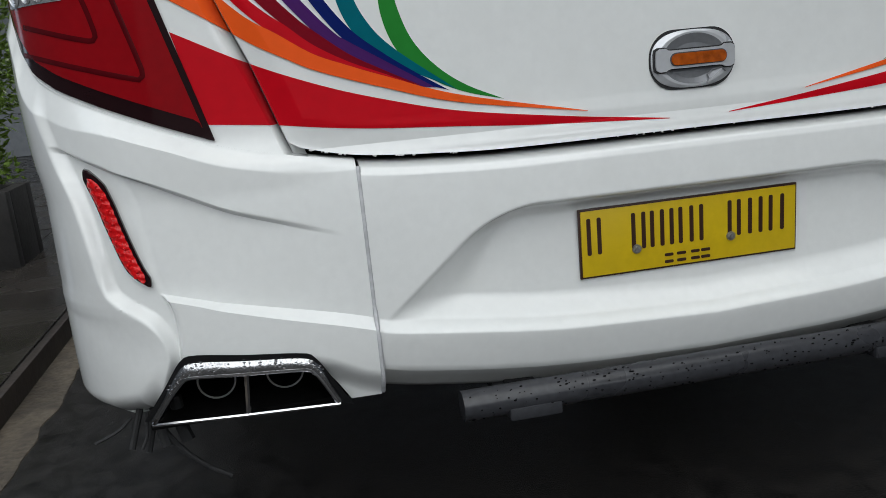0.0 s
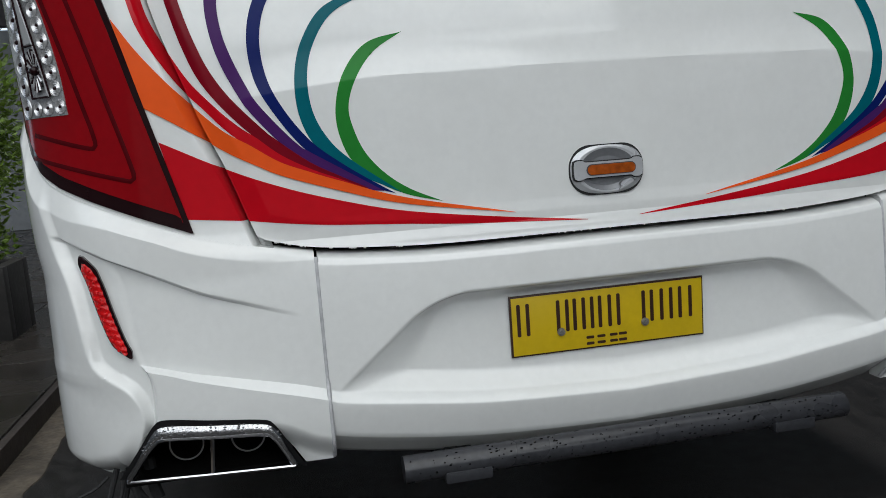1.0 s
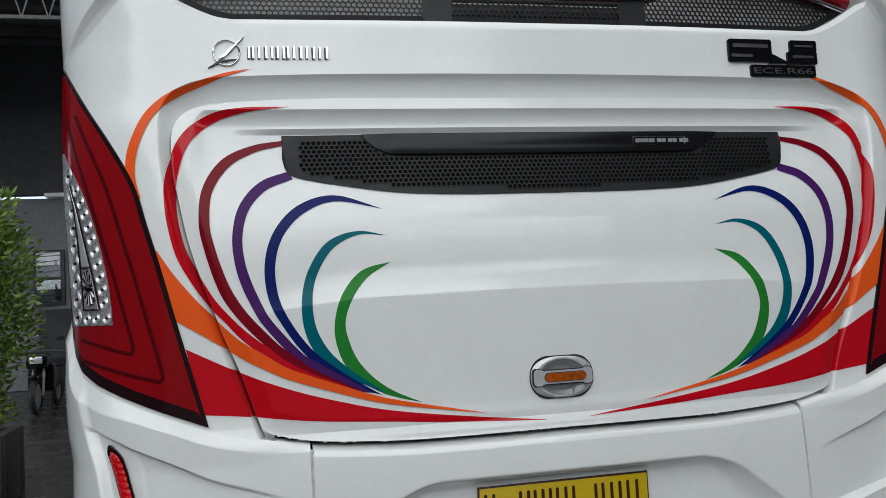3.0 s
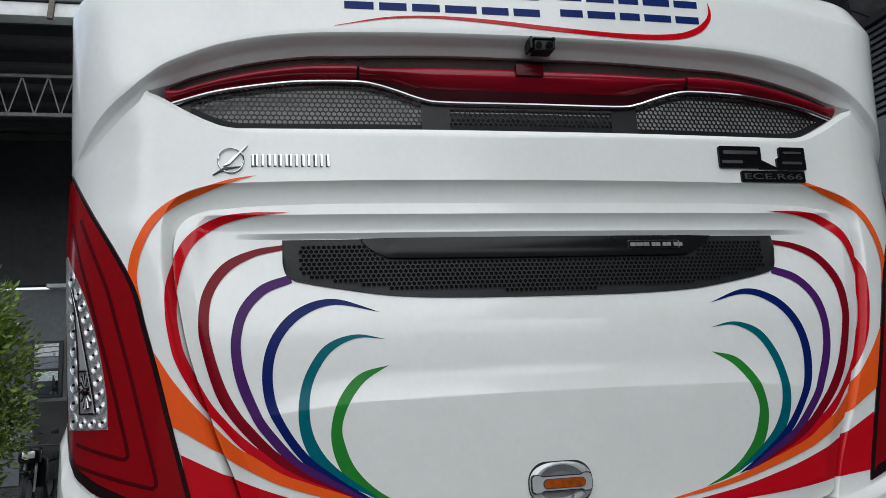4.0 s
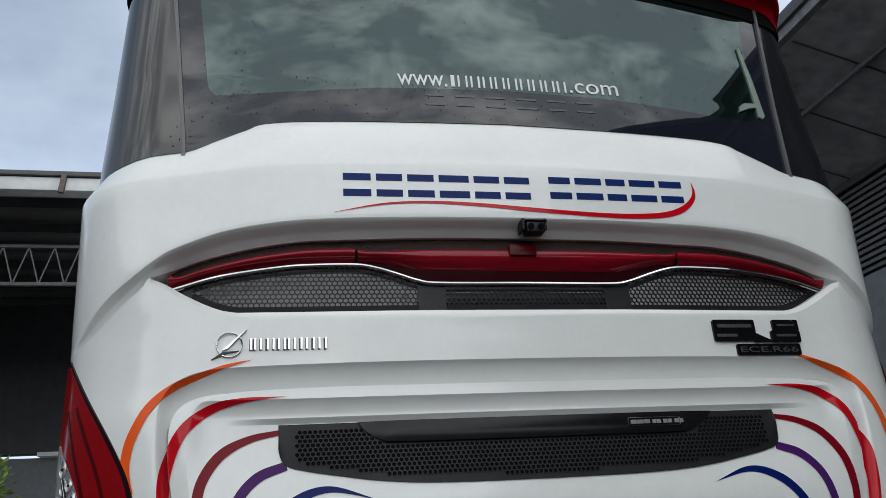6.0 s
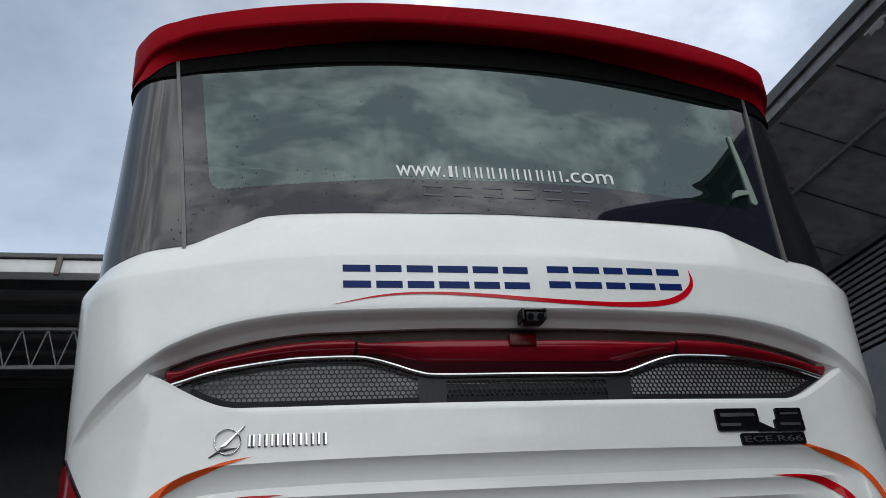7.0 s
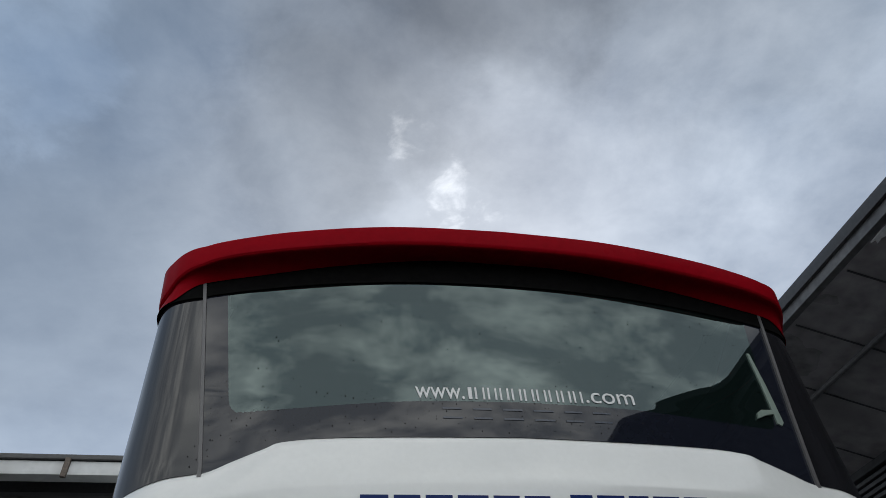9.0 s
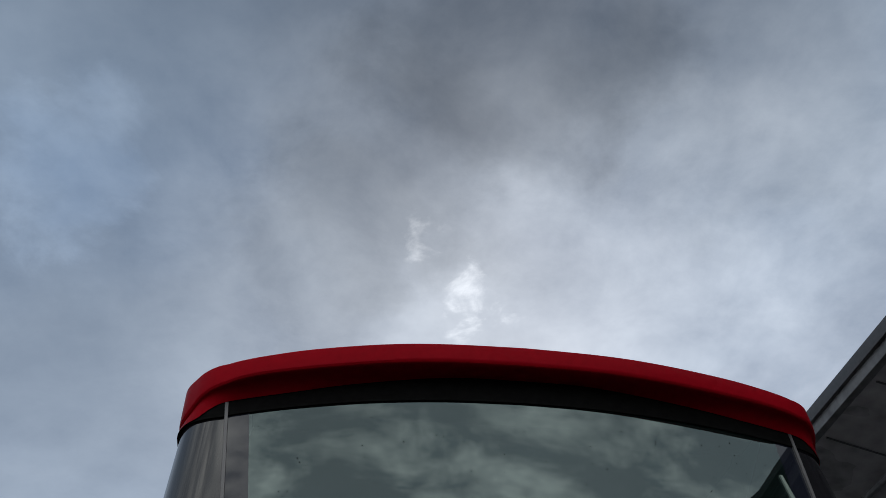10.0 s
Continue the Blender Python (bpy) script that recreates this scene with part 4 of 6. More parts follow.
def build_corner_bumper(sg):
    s0 = across(0.6213)
    cols, rim = [], []
    for i in range(361):
        s = s0 + (1.24 - s0) * i / 330 if i <= 330 else 1.24 + 0.38 * (i - 330) / 30
        a = ax(s, 0.7)
        low, top = corner_low(a), corner_top(s)
        b, w = ridge(a), swage(a)
        keys = [low, max(low + 0.02, b - 0.02), b, b + 0.005 + 0.013 * step(0.975, 0.64, a), w - 0.008, w + 0.003, top - 0.030, top]
        for k in range(1, 7):
            keys[k] = min(max(keys[k], keys[k - 1] + 0.001), top - 0.0005 * (7 - k))
        col = []
        for z0, z1, n in zip(keys, keys[1:], (50, 6, 10, 56, 6, 30, 14)):
            col += [z0 + (z1 - z0) * k / n for k in range(n)]
        col.append(top)
        cols.append([plan(sg * s, z, corner_relief(a, s, z, low, top)) for z in col])
        rim.append([plan(sg * s, z, -0.035) for z in col])
    if sg < 0:
        cols, rim = cols[::-1], rim[::-1]
    return sheet("bumper_corner", [list(r) for r in zip(*cols)], WHITE, bus, skirt=[list(r) for r in zip(*rim)], sharp=40)


def corner_at(x, z, lift=0.0):
    s, a = across(abs(x)), abs(x)
    return plan(math.copysign(s, x), z, corner_relief(a, s, z, corner_low(a), corner_top(s)) + lift)


def build_reflector(sg):
    line = spline([(1.053, 0.922), (1.047, 0.905), (1.041, 0.88), (1.024, 0.82), (1.006, 0.765), (0.992, 0.738), (0.983, 0.727)], 60)

    def slab(width, ends, lift, bulge, rib, i0, i1):
        rows = []
        for i in range(i0, i1):
            x, z = line[i]
            w = width * min(1, (i - i0 + 0.5) / ends, (i1 - 0.5 - i) / ends) ** 0.6
            rows.append([corner_at(sg * (x + q * w), z + q * w * 0.28, lift + bulge * (1 - q * q) + (rib if i % 4 < 2 else 0)) for q in (-1, -0.6, -0.2, 0.2, 0.6, 1)])
        return rows

    base = slab(0.0185, 7, 0.008, 0.002, 0, 0, 60)
    rim = [[p + Vector((0, 0.014, 0)) for p in row] for row in base]
    o = sheet("fog_reflector", base, BEZEL, bus, "slim slanted red reflector lamp in a black surround", skirt=rim)
    sheet("red_lens", slab(0.0140, 6, 0.0105, 0.003, 0.0012, 4, 57), LENS_BRIGHT, o, "ribbed bright red plastic")
    for i in range(8, 54, 3):
        x, z = line[i]
        bm = bmesh.new()
        bmesh.ops.create_icosphere(bm, subdivisions=1, radius=0.0036)
        bmesh.ops.translate(bm, vec=corner_at(sg * (x + (0.005 if i % 2 else -0.005)), z, 0.0125), verts=bm.verts)
        part("lens_bead", bm, LENS_BRIGHT, o)


def build_exhaust(sg):
    """Twin tailpipe outlet: black surround, chrome frame with a sloping hood, a divider and two pipes."""
    at = lambda x, z, off: plan(sg * across(x), z, off)
    out = spline([(1.022, 0.494), (0.978, 0.556), (0.945, 0.603), (0.920, 0.611), (0.847, 0.601), (0.754, 0.590), (0.729, 0.579), (0.700, 0.530), (0.674, 0.482)], 60)
    inn = spline([(1.000, 0.494), (0.965, 0.545), (0.945, 0.570), (0.925, 0.574), (0.847, 0.567), (0.755, 0.560), (0.735, 0.553), (0.716, 0.522), (0.700, 0.488)], 60)
    fan = [[at(x, z, 0.031) for x, z in out], [at(x, z, 0.024) for x, z in inn], [at(x, z, 0.010) for x, z in inn], [Vector((sg * x, 0.25, z)) for x, z in inn]]
    o = sheet("exhaust_outlet", fan, BLACK, bus, "twin exhaust outlet in a chrome trapezoid frame")
    box("outlet_back", sg * 0.85 - 0.17, sg * 0.85 + 0.17, 0.24, 0.26, 0.45, 0.62, VOID, o)
    box("outlet_floor", sg * 0.85 - 0.17, sg * 0.85 + 0.17, -0.01, 0.25, 0.470, 0.480, VOID, o)
    frame_pts = spline([(1.006, 0.490), (0.975, 0.535), (0.948, 0.566), (0.928, 0.573), (0.847, 0.567), (0.752, 0.560), (0.732, 0.551), (0.714, 0.520), (0.698, 0.486)], 50)
    tube("chrome_frame", [at(x, z, 0.030) for x, z in frame_pts], 0.0042, CHROME, o, sides=8)
    tube("chrome_sill", [at(x, z, 0.031) for x, z in ((1.008, 0.489), (0.852, 0.491), (0.696, 0.486))], 0.0040, CHROME, o, sides=8)
    tube("chrome_divider", [at(0.844, 0.566, 0.028), at(0.851, 0.492, 0.029)], 0.005, CHROME, o, sides=8)
    hood_low = spline([(1.003, 0.495), (0.982, 0.524), (0.948, 0.568), (0.926, 0.575), (0.847, 0.569), (0.752, 0.562), (0.730, 0.552), (0.714, 0.522), (0.699, 0.489)], 50)
    hood_top = spline([(1.013, 0.500), (0.990, 0.533), (0.953, 0.588), (0.928, 0.601), (0.847, 0.593), (0.750, 0.583), (0.722, 0.567), (0.705, 0.526), (0.688, 0.491)], 50)
    rows = [[at(a[0] + (b[0] - a[0]) * k / 4, a[1] + (b[1] - a[1]) * k / 4, 0.033 - 0.002 * k + 0.004 * math.sin(math.pi * k / 4)) for k in range(5)] for a, b in zip(hood_low, hood_top)]
    sheet("chrome_hood", rows, WET_CHROME, o, "wet chrome hood")
    rng = random.Random(8)
    bm = bmesh.new()
    for _ in range(110):
        k = rng.randrange(8, 42)
        f, r = rng.uniform(0.1, 0.95), rng.uniform(0.0007, 0.0018)
        a, b = hood_low[k], hood_top[k]
        p = at(a[0] + (b[0] - a[0]) * f, a[1] + (b[1] - a[1]) * f, 0.0355 - 0.008 * f * f)
        bmesh.ops.create_icosphere(bm, subdivisions=1, radius=1, matrix=Matrix.Translation(p) @ Matrix.Diagonal((r * rng.uniform(1, 2.5), r, r, 1)))
    tagged(part("rain_bead_layer", bm, CHROME, o), kind="stuff")
    for x in (0.905, 0.785):
        bm = bmesh.new()
        add_tube(bm, [(sg * x, 0.03, 0.528), (sg * x, 0.24, 0.528)], 0.034, 20, caps=False)
        add_tube(bm, [(sg * x, 0.24, 0.528), (sg * x, 0.031, 0.528)], 0.031, 20, caps=False)
        pipe = part("tailpipe", bm, VOID, o)
        tube("pipe_lip", [(sg * x + 0.0325 * math.cos(q), 0.031, 0.528 + 0.0325 * math.sin(q)) for q in np.linspace(0, 2 * math.pi, 25)], 0.0018, STEEL_GREY, pipe, sides=6)


LAMP_IN = curve_of(((0.949, 0.840), (1.089, 0.877), (1.185, 0.902), (1.305, 0.932), (1.407, 0.960), (1.496, 0.984), (1.589, 1.031), (1.697, 1.096), (1.784, 1.146), (1.815, 1.164)))
LAMP_OUT = table(((0.949, 0.841), (0.987, 0.936), (1.022, 1.02), (1.051, 1.084), (1.080, 1.127), (1.118, 1.149), (1.164, 1.158), (1.30, 1.165), (1.5, 1.170), (1.79, 1.172), (1.815, 1.166)))


def build_tail_light(sg):
    def on(s, z, off):
        return plan(s, z, body_base(z) + off - 0.012)

    def piece(z0, z1, d_in, d_out, lift, rows_n=110, cols_n=26, low=0.0):
        rows = []
        for j in range(rows_n + 1):
            z = z0 + (z1 - z0) * j / rows_n
            a, b = across(LAMP_IN(z)) + d_in, across(LAMP_OUT(z - low)) - d_out
            b = max(b, a + 0.0008)
            rows.append([on(sg * (a + (b - a) * i / cols_n), z, lift) for i in range(cols_n + 1)][::sg])
        return rows

    bez = piece(0.950, 1.812, 0, 0, 0.0165)
    rim = piece(0.950, 1.812, 0, 0, -0.02)
    lamp = sheet("tail_light", bez, BEZEL, bus, "large wrap-around red tail light with a clear lower lens and a black rim", skirt=rim)
    red = piece(0.972, 1.795, 0.0105, 0.012, 0.0180, low=0.022)
    red_rim = piece(0.972, 1.795, 0.0105, 0.012, 0.012, low=0.022)
    sheet("red_lens", red, LENS, lamp, "deep red plastic lens with chevron grooves", skirt=red_rim)
    # chevron grooves
    for d, zc, x_out, z_out in ((0.062, 1.058, 1.137, 1.112), (0.108, 1.122, 1.125, 1.155)):
        path = [(LAMP_IN(z) + d * (1 - 0.55 * step(1.5, 1.75, z)), z) for z in (1.68, 1.6, 1.5, 1.4, 1.3, 1.2, zc + 0.03)]
        path += [(LAMP_IN(zc) + d + 0.006, zc + 0.001), (LAMP_IN(zc) + d + 0.035, zc + 0.004), (x_out, z_out)]
        line = spline(path, 90)
        rows = []
        for i, (x, z) in enumerate(line):
            dv = line[min(i + 1, 89)] - line[max(i - 1, 0)]
            dv /= np.linalg.norm(dv) + 1e-9
            rows.append([on(sg * across(min(x - dv[1] * o, 1.18)), z + dv[0] * o, 0.0186 + h) for o, h in ((-0.0042, 0), (-0.0015, 0.0004), (0.0015, 0.0004), (0.0042, 0))])
        sheet("lens_groove", rows, LENS_DARK, lamp)
    # clear lens with its reflector cups
    edge = curve_of(((1.186, 1.043), (1.274, 1.050), (1.389, 1.072), (1.489, 1.103), (1.583, 1.150), (1.61, 1.162)))
    rows, rim = [], []
    for j in range(61):
        z = 1.186 + (1.600 - 1.186) * j / 60
        a, b = across(edge(z)), across(LAMP_OUT(z)) - 0.024
        b = max(b, a + 0.001)
        rows.append([on(sg * (a + (b - a) * i / 12), z, 0.0195) for i in range(13)])
        rim.append([on(sg * (a + (b - a) * i / 12), z, 0.015) for i in range(13)])
    clear = sheet("clear_lens", rows, LAMP_SHADE, lamp, "silvered lens block with rows of round cups", skirt=rim)

    def cup(x_s, z, r, mat=REFLECTOR):
        c = on(sg * x_s, z, 0.0205)
        nrm = (on(sg * x_s, z, 0.05) - c).normalized()
        sd = Vector((0, 0, 1)).cross(nrm).normalized()
        up = nrm.cross(sd)
        verts, faces = [], []
        prof = ((1.0, 0.0), (0.95, 0.0012), (0.88, -0.0004), (0.80, 0.001), (0.70, -0.0004), (0.60, 0.001), (0.48, -0.0006), (0.36, 0.0008), (0.24, -0.001))
        m = 14
        for rr, hh in prof:
            verts += [c + (sd * math.cos(2 * math.pi * k / m) + up * math.sin(2 * math.pi * k / m)) * r * rr + nrm * hh for k in range(m)]
        for q in range(len(prof) - 1):
            for k in range(m):
                faces.append((q * m + k, q * m + (k + 1) % m, (q + 1) * m + (k + 1) % m, (q + 1) * m + k))
        mesh_from("lamp_cup", verts, faces, mat, clear, sharp=20)
        bm = bmesh.new()
        bmesh.ops.create_uvsphere(bm, u_segments=8, v_segments=5, radius=r * 0.21)
        bmesh.ops.translate(bm, vec=c + nrm * 0.001, verts=bm.verts)
        part("led_dot", bm, BEZEL, clear)

    for k in range(9):
        z = 1.206 + k * 0.0415
        cup(1.146 + 0.020 * step(1.45, 1.6, z), z, 0.0195)
    for k in range(10):
        z = 1.236 + k * 0.0292
        cup(across(edge(z)) + 0.0155, z, 0.0150)
    for k in range(3):
        cup(across(1.055) + 0.029 * k, 1.202, 0.0138)
    # plain plate and the lamp with rays between the two rows
    def share(u, z, lift=0.0235):
        a, b = across(edge(z)), 1.165 + 0.02 * step(1.45, 1.6, z)
        return on(sg * (a + (b - a) * u), z, lift)

    v = [share(u, z) for u, z in ((0.30, 1.322), (0.56, 1.322), (0.57, 1.40), (0.58, 1.505), (0.53, 1.505), (0.40, 1.42))]
    mesh_from("mirror_plate", v, [tuple(range(6))], REFLECTOR, clear, smooth=False)
    for (u0, z0), (u1, z1), mat in (((0.23, 1.222), (0.54, 1.515), REFLECTOR), ((0.20, 1.222), (0.51, 1.515), BEZEL), ((0.60, 1.222), (0.60, 1.515), BEZEL), ((0.23, 1.222), (0.60, 1.222), BEZEL), ((0.30, 1.318), (0.60, 1.318), BEZEL)):
        tube("lamp_divider", [share(u0 + (u1 - u0) * k / 5, z0 + (z1 - z0) * k / 5, 0.0245) for k in range(6)], 0.0020, mat, clear, sides=6)
    c = share(0.43, 1.272, 0.0235)
    for k in range(22):
        ang = 2 * math.pi * k / 22
        p = share(0.43 + 0.14 * math.cos(ang), 1.272 + 0.040 * math.sin(ang))
        tube("lamp_ray", [c + (p - c) * 0.4, p], [0.001, 0.0032], REFLECTOR if k % 2 else BEZEL, clear, sides=5)
    bm = bmesh.new()
    bmesh.ops.create_uvsphere(bm, u_segments=14, v_segments=8, radius=0.009)
    bmesh.ops.translate(bm, vec=c, verts=bm.verts)
    part("lamp_bulb", bm, BEZEL, clear)


for sg in (-1, 1):
    build_corner_bumper(sg)
    build_reflector(sg)
    build_exhaust(sg)
    build_tail_light(sg)

# high lamp strip with its chrome line and three vents
chrome_z = curve_of(((0, 1.970), (0.24, 1.970), (0.30, 1.978), (0.36, 1.998), (0.41, 2.013), (0.46, 2.021), (0.56, 2.020), (0.65, 2.014), (0.80, 1.990), (0.90, 1.960), (0.945, 1.944)))


def strip_lens(name, x0, x1):
    rows = []
    n = max(int(abs(x1 - x0) / 0.012), 8)
    for k in range(11):
        t = k / 10
        row = []
        for i in range(n + 1):
            x = x0 + (x1 - x0) * i / n
            lo, hi = chrome_z(abs(x)), eye_in(abs(x)) - (0.037 - 0.011 * step(0.42, 0.48, abs(x))) * step(0.955, 0.89, abs(x)) - 0.004
            lo += (0.44 - 0.18 * step(0.40, 0.47, abs(x))) * (hi - lo)
            hi = max(hi, lo + 0.003)
            row.append(plan(across(x, 2.05), lo + (hi - lo) * t, -0.014 + 0.026 * math.sin(math.pi * (0.02 + 0.66 * t))))
        rows.append(row)
    rim = [[p + Vector((0, 0.03, 0)) for p in row] for row in rows]
    return sheet(name, rows, HIGH_LENS, bus, "long red high-level lamp above a chrome line", skirt=rim)


mid_lens = strip_lens("high_lamp", -0.456, 0.456)
for sg in (-1, 1):
    strip_lens("high_lamp", *sorted((sg * 0.463, sg * 0.93)))
for sg in (-1, 1):
    tube("lamp_gap", [plan(across(sg * 0.4595, 2.05), z, off) for z, off in ((2.020, -0.006), (2.034, 0.004), (2.048, 0.006), (2.062, 0.003))], 0.0036, VOID, mid_lens, "dark gap between two lamp lenses", sides=6)
tube("chrome_line", [plan(across(x, 2), chrome_z(abs(x)) - 0.002, 0.006) for x in np.linspace(-0.93, 0.93, 160)], 0.0058, CHROME, bus, "thin bright chrome line", sides=8)
rows = []
for k in range(4):
    row = []
    for x in np.linspace(-0.925, 0.925, 150):
        lo, hi = chrome_z(abs(x)), eye_in(abs(x)) - 0.010
        row.append(plan(across(x, 2.05), lo + 0.46 * max(hi - lo, 0.003) * k / 3, -0.020 + 0.010 * k / 3))
    rows.append(row)
sheet("lamp_foot", rows, LENS_MAROON, bus, "dark red lower edge of the high lamp")
rows = []
for k in range(5):
    row = []
    for x in np.linspace(-0.925, 0.925, 150):
        lo = eye_in(abs(x)) - 0.045 * step(0.955, 0.89, abs(x)) - 0.004
        row.append(plan(across(x, 2), lo + (eye_in(abs(x)) - 0.001 - lo) * k / 4, -0.010 - 0.012 * k / 4))
    rows.append(row)
sheet("lamp_gasket", rows, GASKET, bus, "brown-black gasket above the high lamp")


def eye_plate(name, x0, x1, mat, lift):
    rows = []
    n = max(int(abs(x1 - x0) / 0.015), 4)
    for k in range(7):
        row = []
        for i in range(n + 1):
            x = x0 + (x1 - x0) * i / n
            lo, hi = eye_low(abs(x)) + 0.004, chrome_z(abs(x)) - 0.004
            hi = max(hi, lo + 0.002)
            row.append(plan(across(x, 2), lo + (hi - lo) * k / 6, lift))
        rows.append(row)
    return sheet(name, rows, mat, bus)


def eye_rim(name, low):
    rows = []
    for k in range(4):
        row = []
        for x in np.linspace(-0.915, 0.915, 150):
            lo, hi = eye_low(abs(x)) + 0.002, chrome_z(abs(x)) - 0.007
            w = min(0.020 if low else 0.014, max((hi - lo) * 0.5, 0.001))
            row.append(plan(across(x, 2), (lo + w * k / 3) if low else (hi - w * k / 3), (-0.006 if low else -0.010) + 0.004 * k / 3))
        rows.append(row)
    return sheet(name, rows, BLACK, bus)


eye_rim("vent_rim", True)
eye_rim("vent_rim", False)
for x0, x1 in ((-0.30, -0.225), (0.225, 0.30)):
    eye_plate("vent_bridge", x0, x1, BLACK, 0.0)
for sg in (-1, 1):
    eye_plate("vent_end", *sorted((sg * 0.87, sg * 0.93)), BLACK, -0.002)


def eye_zone(x, z):
    return eye_low(abs(x)) + 0.019 < z < chrome_z(abs(x)) - 0.012 and abs(x) < 0.885


for x0, x1, mat in ((-0.91, -0.27, VENT_BACK), (-0.27, 0.27, VENT), (0.27, 0.91, VENT_BACK)):
    rows = []
    for k in range(6):
        rows.append([plan(across(x, 2), eye_low(abs(x)) + 0.003 + max(chrome_z(abs(x)) - 0.004 - eye_low(abs(x)), 0.002) * k / 5, -0.012 - 0.028 * k / 5) for x in np.linspace(x0, x1, 50)])
    sheet("vent_floor", rows, mat, bus)
honeycomb("high_vent_mesh", -0.89, 0.89, 1.89, 2.02, 0.0136, eye_zone, lambda x, z: plan(across(x, 2), z, -0.003), BLACK, bus, hole=0.455, depth=0.004)

# reversing camera over the lamp strip
cam_box = box("reversing_camera", -0.004, 0.046, -0.024, 0.02, 2.096, 2.125, BLACK, bus, "small black reversing camera on a bracket", bevel=0.004)
box("camera_visor", -0.008, 0.054, -0.028, 0.03, 2.126, 2.130, BLACK, cam_box, bevel=0.002)
for x in (-0.014, 0.048):
    box("camera_bracket", x, x + 0.006, -0.02, 0.03, 2.104, 2.136, BLACK, cam_box, bevel=0.001)
for x in (0.006, 0.034):
    bm = bmesh.new()
    add_tube(bm, [(x, -0.030, 2.109), (x, -0.026, 2.109)], 0.009, 14)
    part("camera_lens", bm, GLOSS_BLACK, cam_box)
box("dark_lens_patch", -0.042, 0.034, 0.0285, 0.05, 2.046, 2.078, LENS_DARK, mid_lens, bevel=0.002)


# lettering over the lamp strip: the operator's name as plain bars, and a red flourish
def stroke_bars(name, x0, x1, z0, z1, widths, gap, mat, at, thick=0.0015, upright=False, weight=0.24, parent=bus):
    """Writing as plain thin bars: two to a sign, lying or upright."""
    k = (x1 - x0) / (sum(abs(w) for w in widths) + gap * (len(widths) - 1))
    x = x0
    for w in widths:
        a, b = x, x + abs(w) * k
        if upright:
            t = (z1 - z0) * weight * 0.6
            for p, q in ((a, a + t), (b - t, b)):
                patch(name, [(p, z0), (q, z0), (q, z1), (p, z1)], mat, parent, at, thick)
        else:
            t = (z1 - z0) * weight
            for p, q in ((z0, z0 + t), (z1 - t, z1)):
                patch(name, [(a, p), (b, p), (b, q), (a, q)], mat, parent, at, thick)
        x += (abs(w) + gap) * k


up3 = lambda x, z: upper_at(x, z, 0.0)
stroke_bars("name_bar", -0.494, 0.024, 2.199, 2.267, (0.84, 0.8, 0.82, 0.95, 0.82, 0.82), 0.16, BLUE_TEXT, up3, weight=0.30)
stroke_bars("name_bar", 0.082, 0.492, 2.204, 2.272, (0.72, 0.9, 0.66, 0.9, 0.8), 0.16, BLUE_TEXT, up3, weight=0.30)
fl = spline([(-0.520, 2.150, 0.001), (-0.39, 2.176, 0.005), (-0.266, 2.184, 0.007), (-0.12, 2.179, 0.010), (0.028, 2.168, 0.012), (0.2, 2.158, 0.013), (0.323, 2.156, 0.015), (0.42, 2.163, 0.017), (0.480, 2.182, 0.018), (0.517, 2.212, 0.015), (0.529, 2.240, 0.009), (0.526, 2.272, 0.001)], 90)
rows = []
for i, (x, z, w) in enumerate(fl):
    d = fl[min(i + 1, 89), :2] - fl[max(i - 1, 0), :2]
    d /= np.linalg.norm(d)
    rows.append([upper_at(x - d[1] * w * (k / 3 - 0.5), z + d[0] * w * (k / 3 - 0.5), 0.0018) for k in range(4)])
sheet("red_flourish", rows, RED, bus)

# maker's badge: ring, blade and plain bars
ring = [up3(-0.775 + 0.030 * math.cos(t), 1.803 + 0.030 * math.sin(t)) + Vector((0, -0.004, 0)) for t in np.linspace(0, 2 * math.pi, 37)]
badge = tube("maker_badge", ring, 0.0020, CHROME, bus, "chrome ring badge beside plain raised bars", sides=8)
patch("badge_blade", [(-0.792, 1.789), (-0.778, 1.794), (-0.735, 1.841), (-0.767, 1.813)], CHROME, badge, up3, 0.007)
patch("badge_foot", [(-0.817, 1.767), (-0.790, 1.786), (-0.752, 1.788), (-0.785, 1.781)], STEEL_DARK, badge, up3, 0.006)
# dark shifted copies of the raised bars stand in for their shade
stroke_bars("badge_shade", -0.728, -0.543, 1.788, 1.817, (0.62, 0.9, 0.75, 0.65, 0.9, 0.9, 0.9), 0.40, STEEL_DARK, up3, 0.003, upright=True, weight=0.36, parent=badge)
stroke_bars("badge_bar", -0.726, -0.541, 1.790, 1.818, (0.62, 0.9, 0.75, 0.65, 0.9, 0.9, 0.9), 0.40, CHROME, up3, 0.006, upright=True, weight=0.26, parent=badge)

# model badge on the other side: black blocks, and the rule's name in raised letters
up_b = lambda x, z: upper_at(0.515 + (x - 0.527) * 0.962, z - 0.005)
model = patch("model_badge", rounded(0.527, 0.662, 1.800, 1.861, 0.006), GLOSS_BLACK, bus, up_b, 0.008, "raised gloss black model badge of plain blocks")
patch("badge_block", [(0.655, 1.797), (0.722, 1.797), (0.700, 1.806), (0.650, 1.828)], GLOSS_BLACK, model, up_b, 0.008)
patch("badge_block", rounded(0.712, 0.808, 1.796, 1.830, 0.005), GLOSS_BLACK, model, up_b, 0.008)
patch("badge_block", rounded(0.722, 0.808, 1.828, 1.861, 0.005), GLOSS_BLACK, model, up_b, 0.0075)
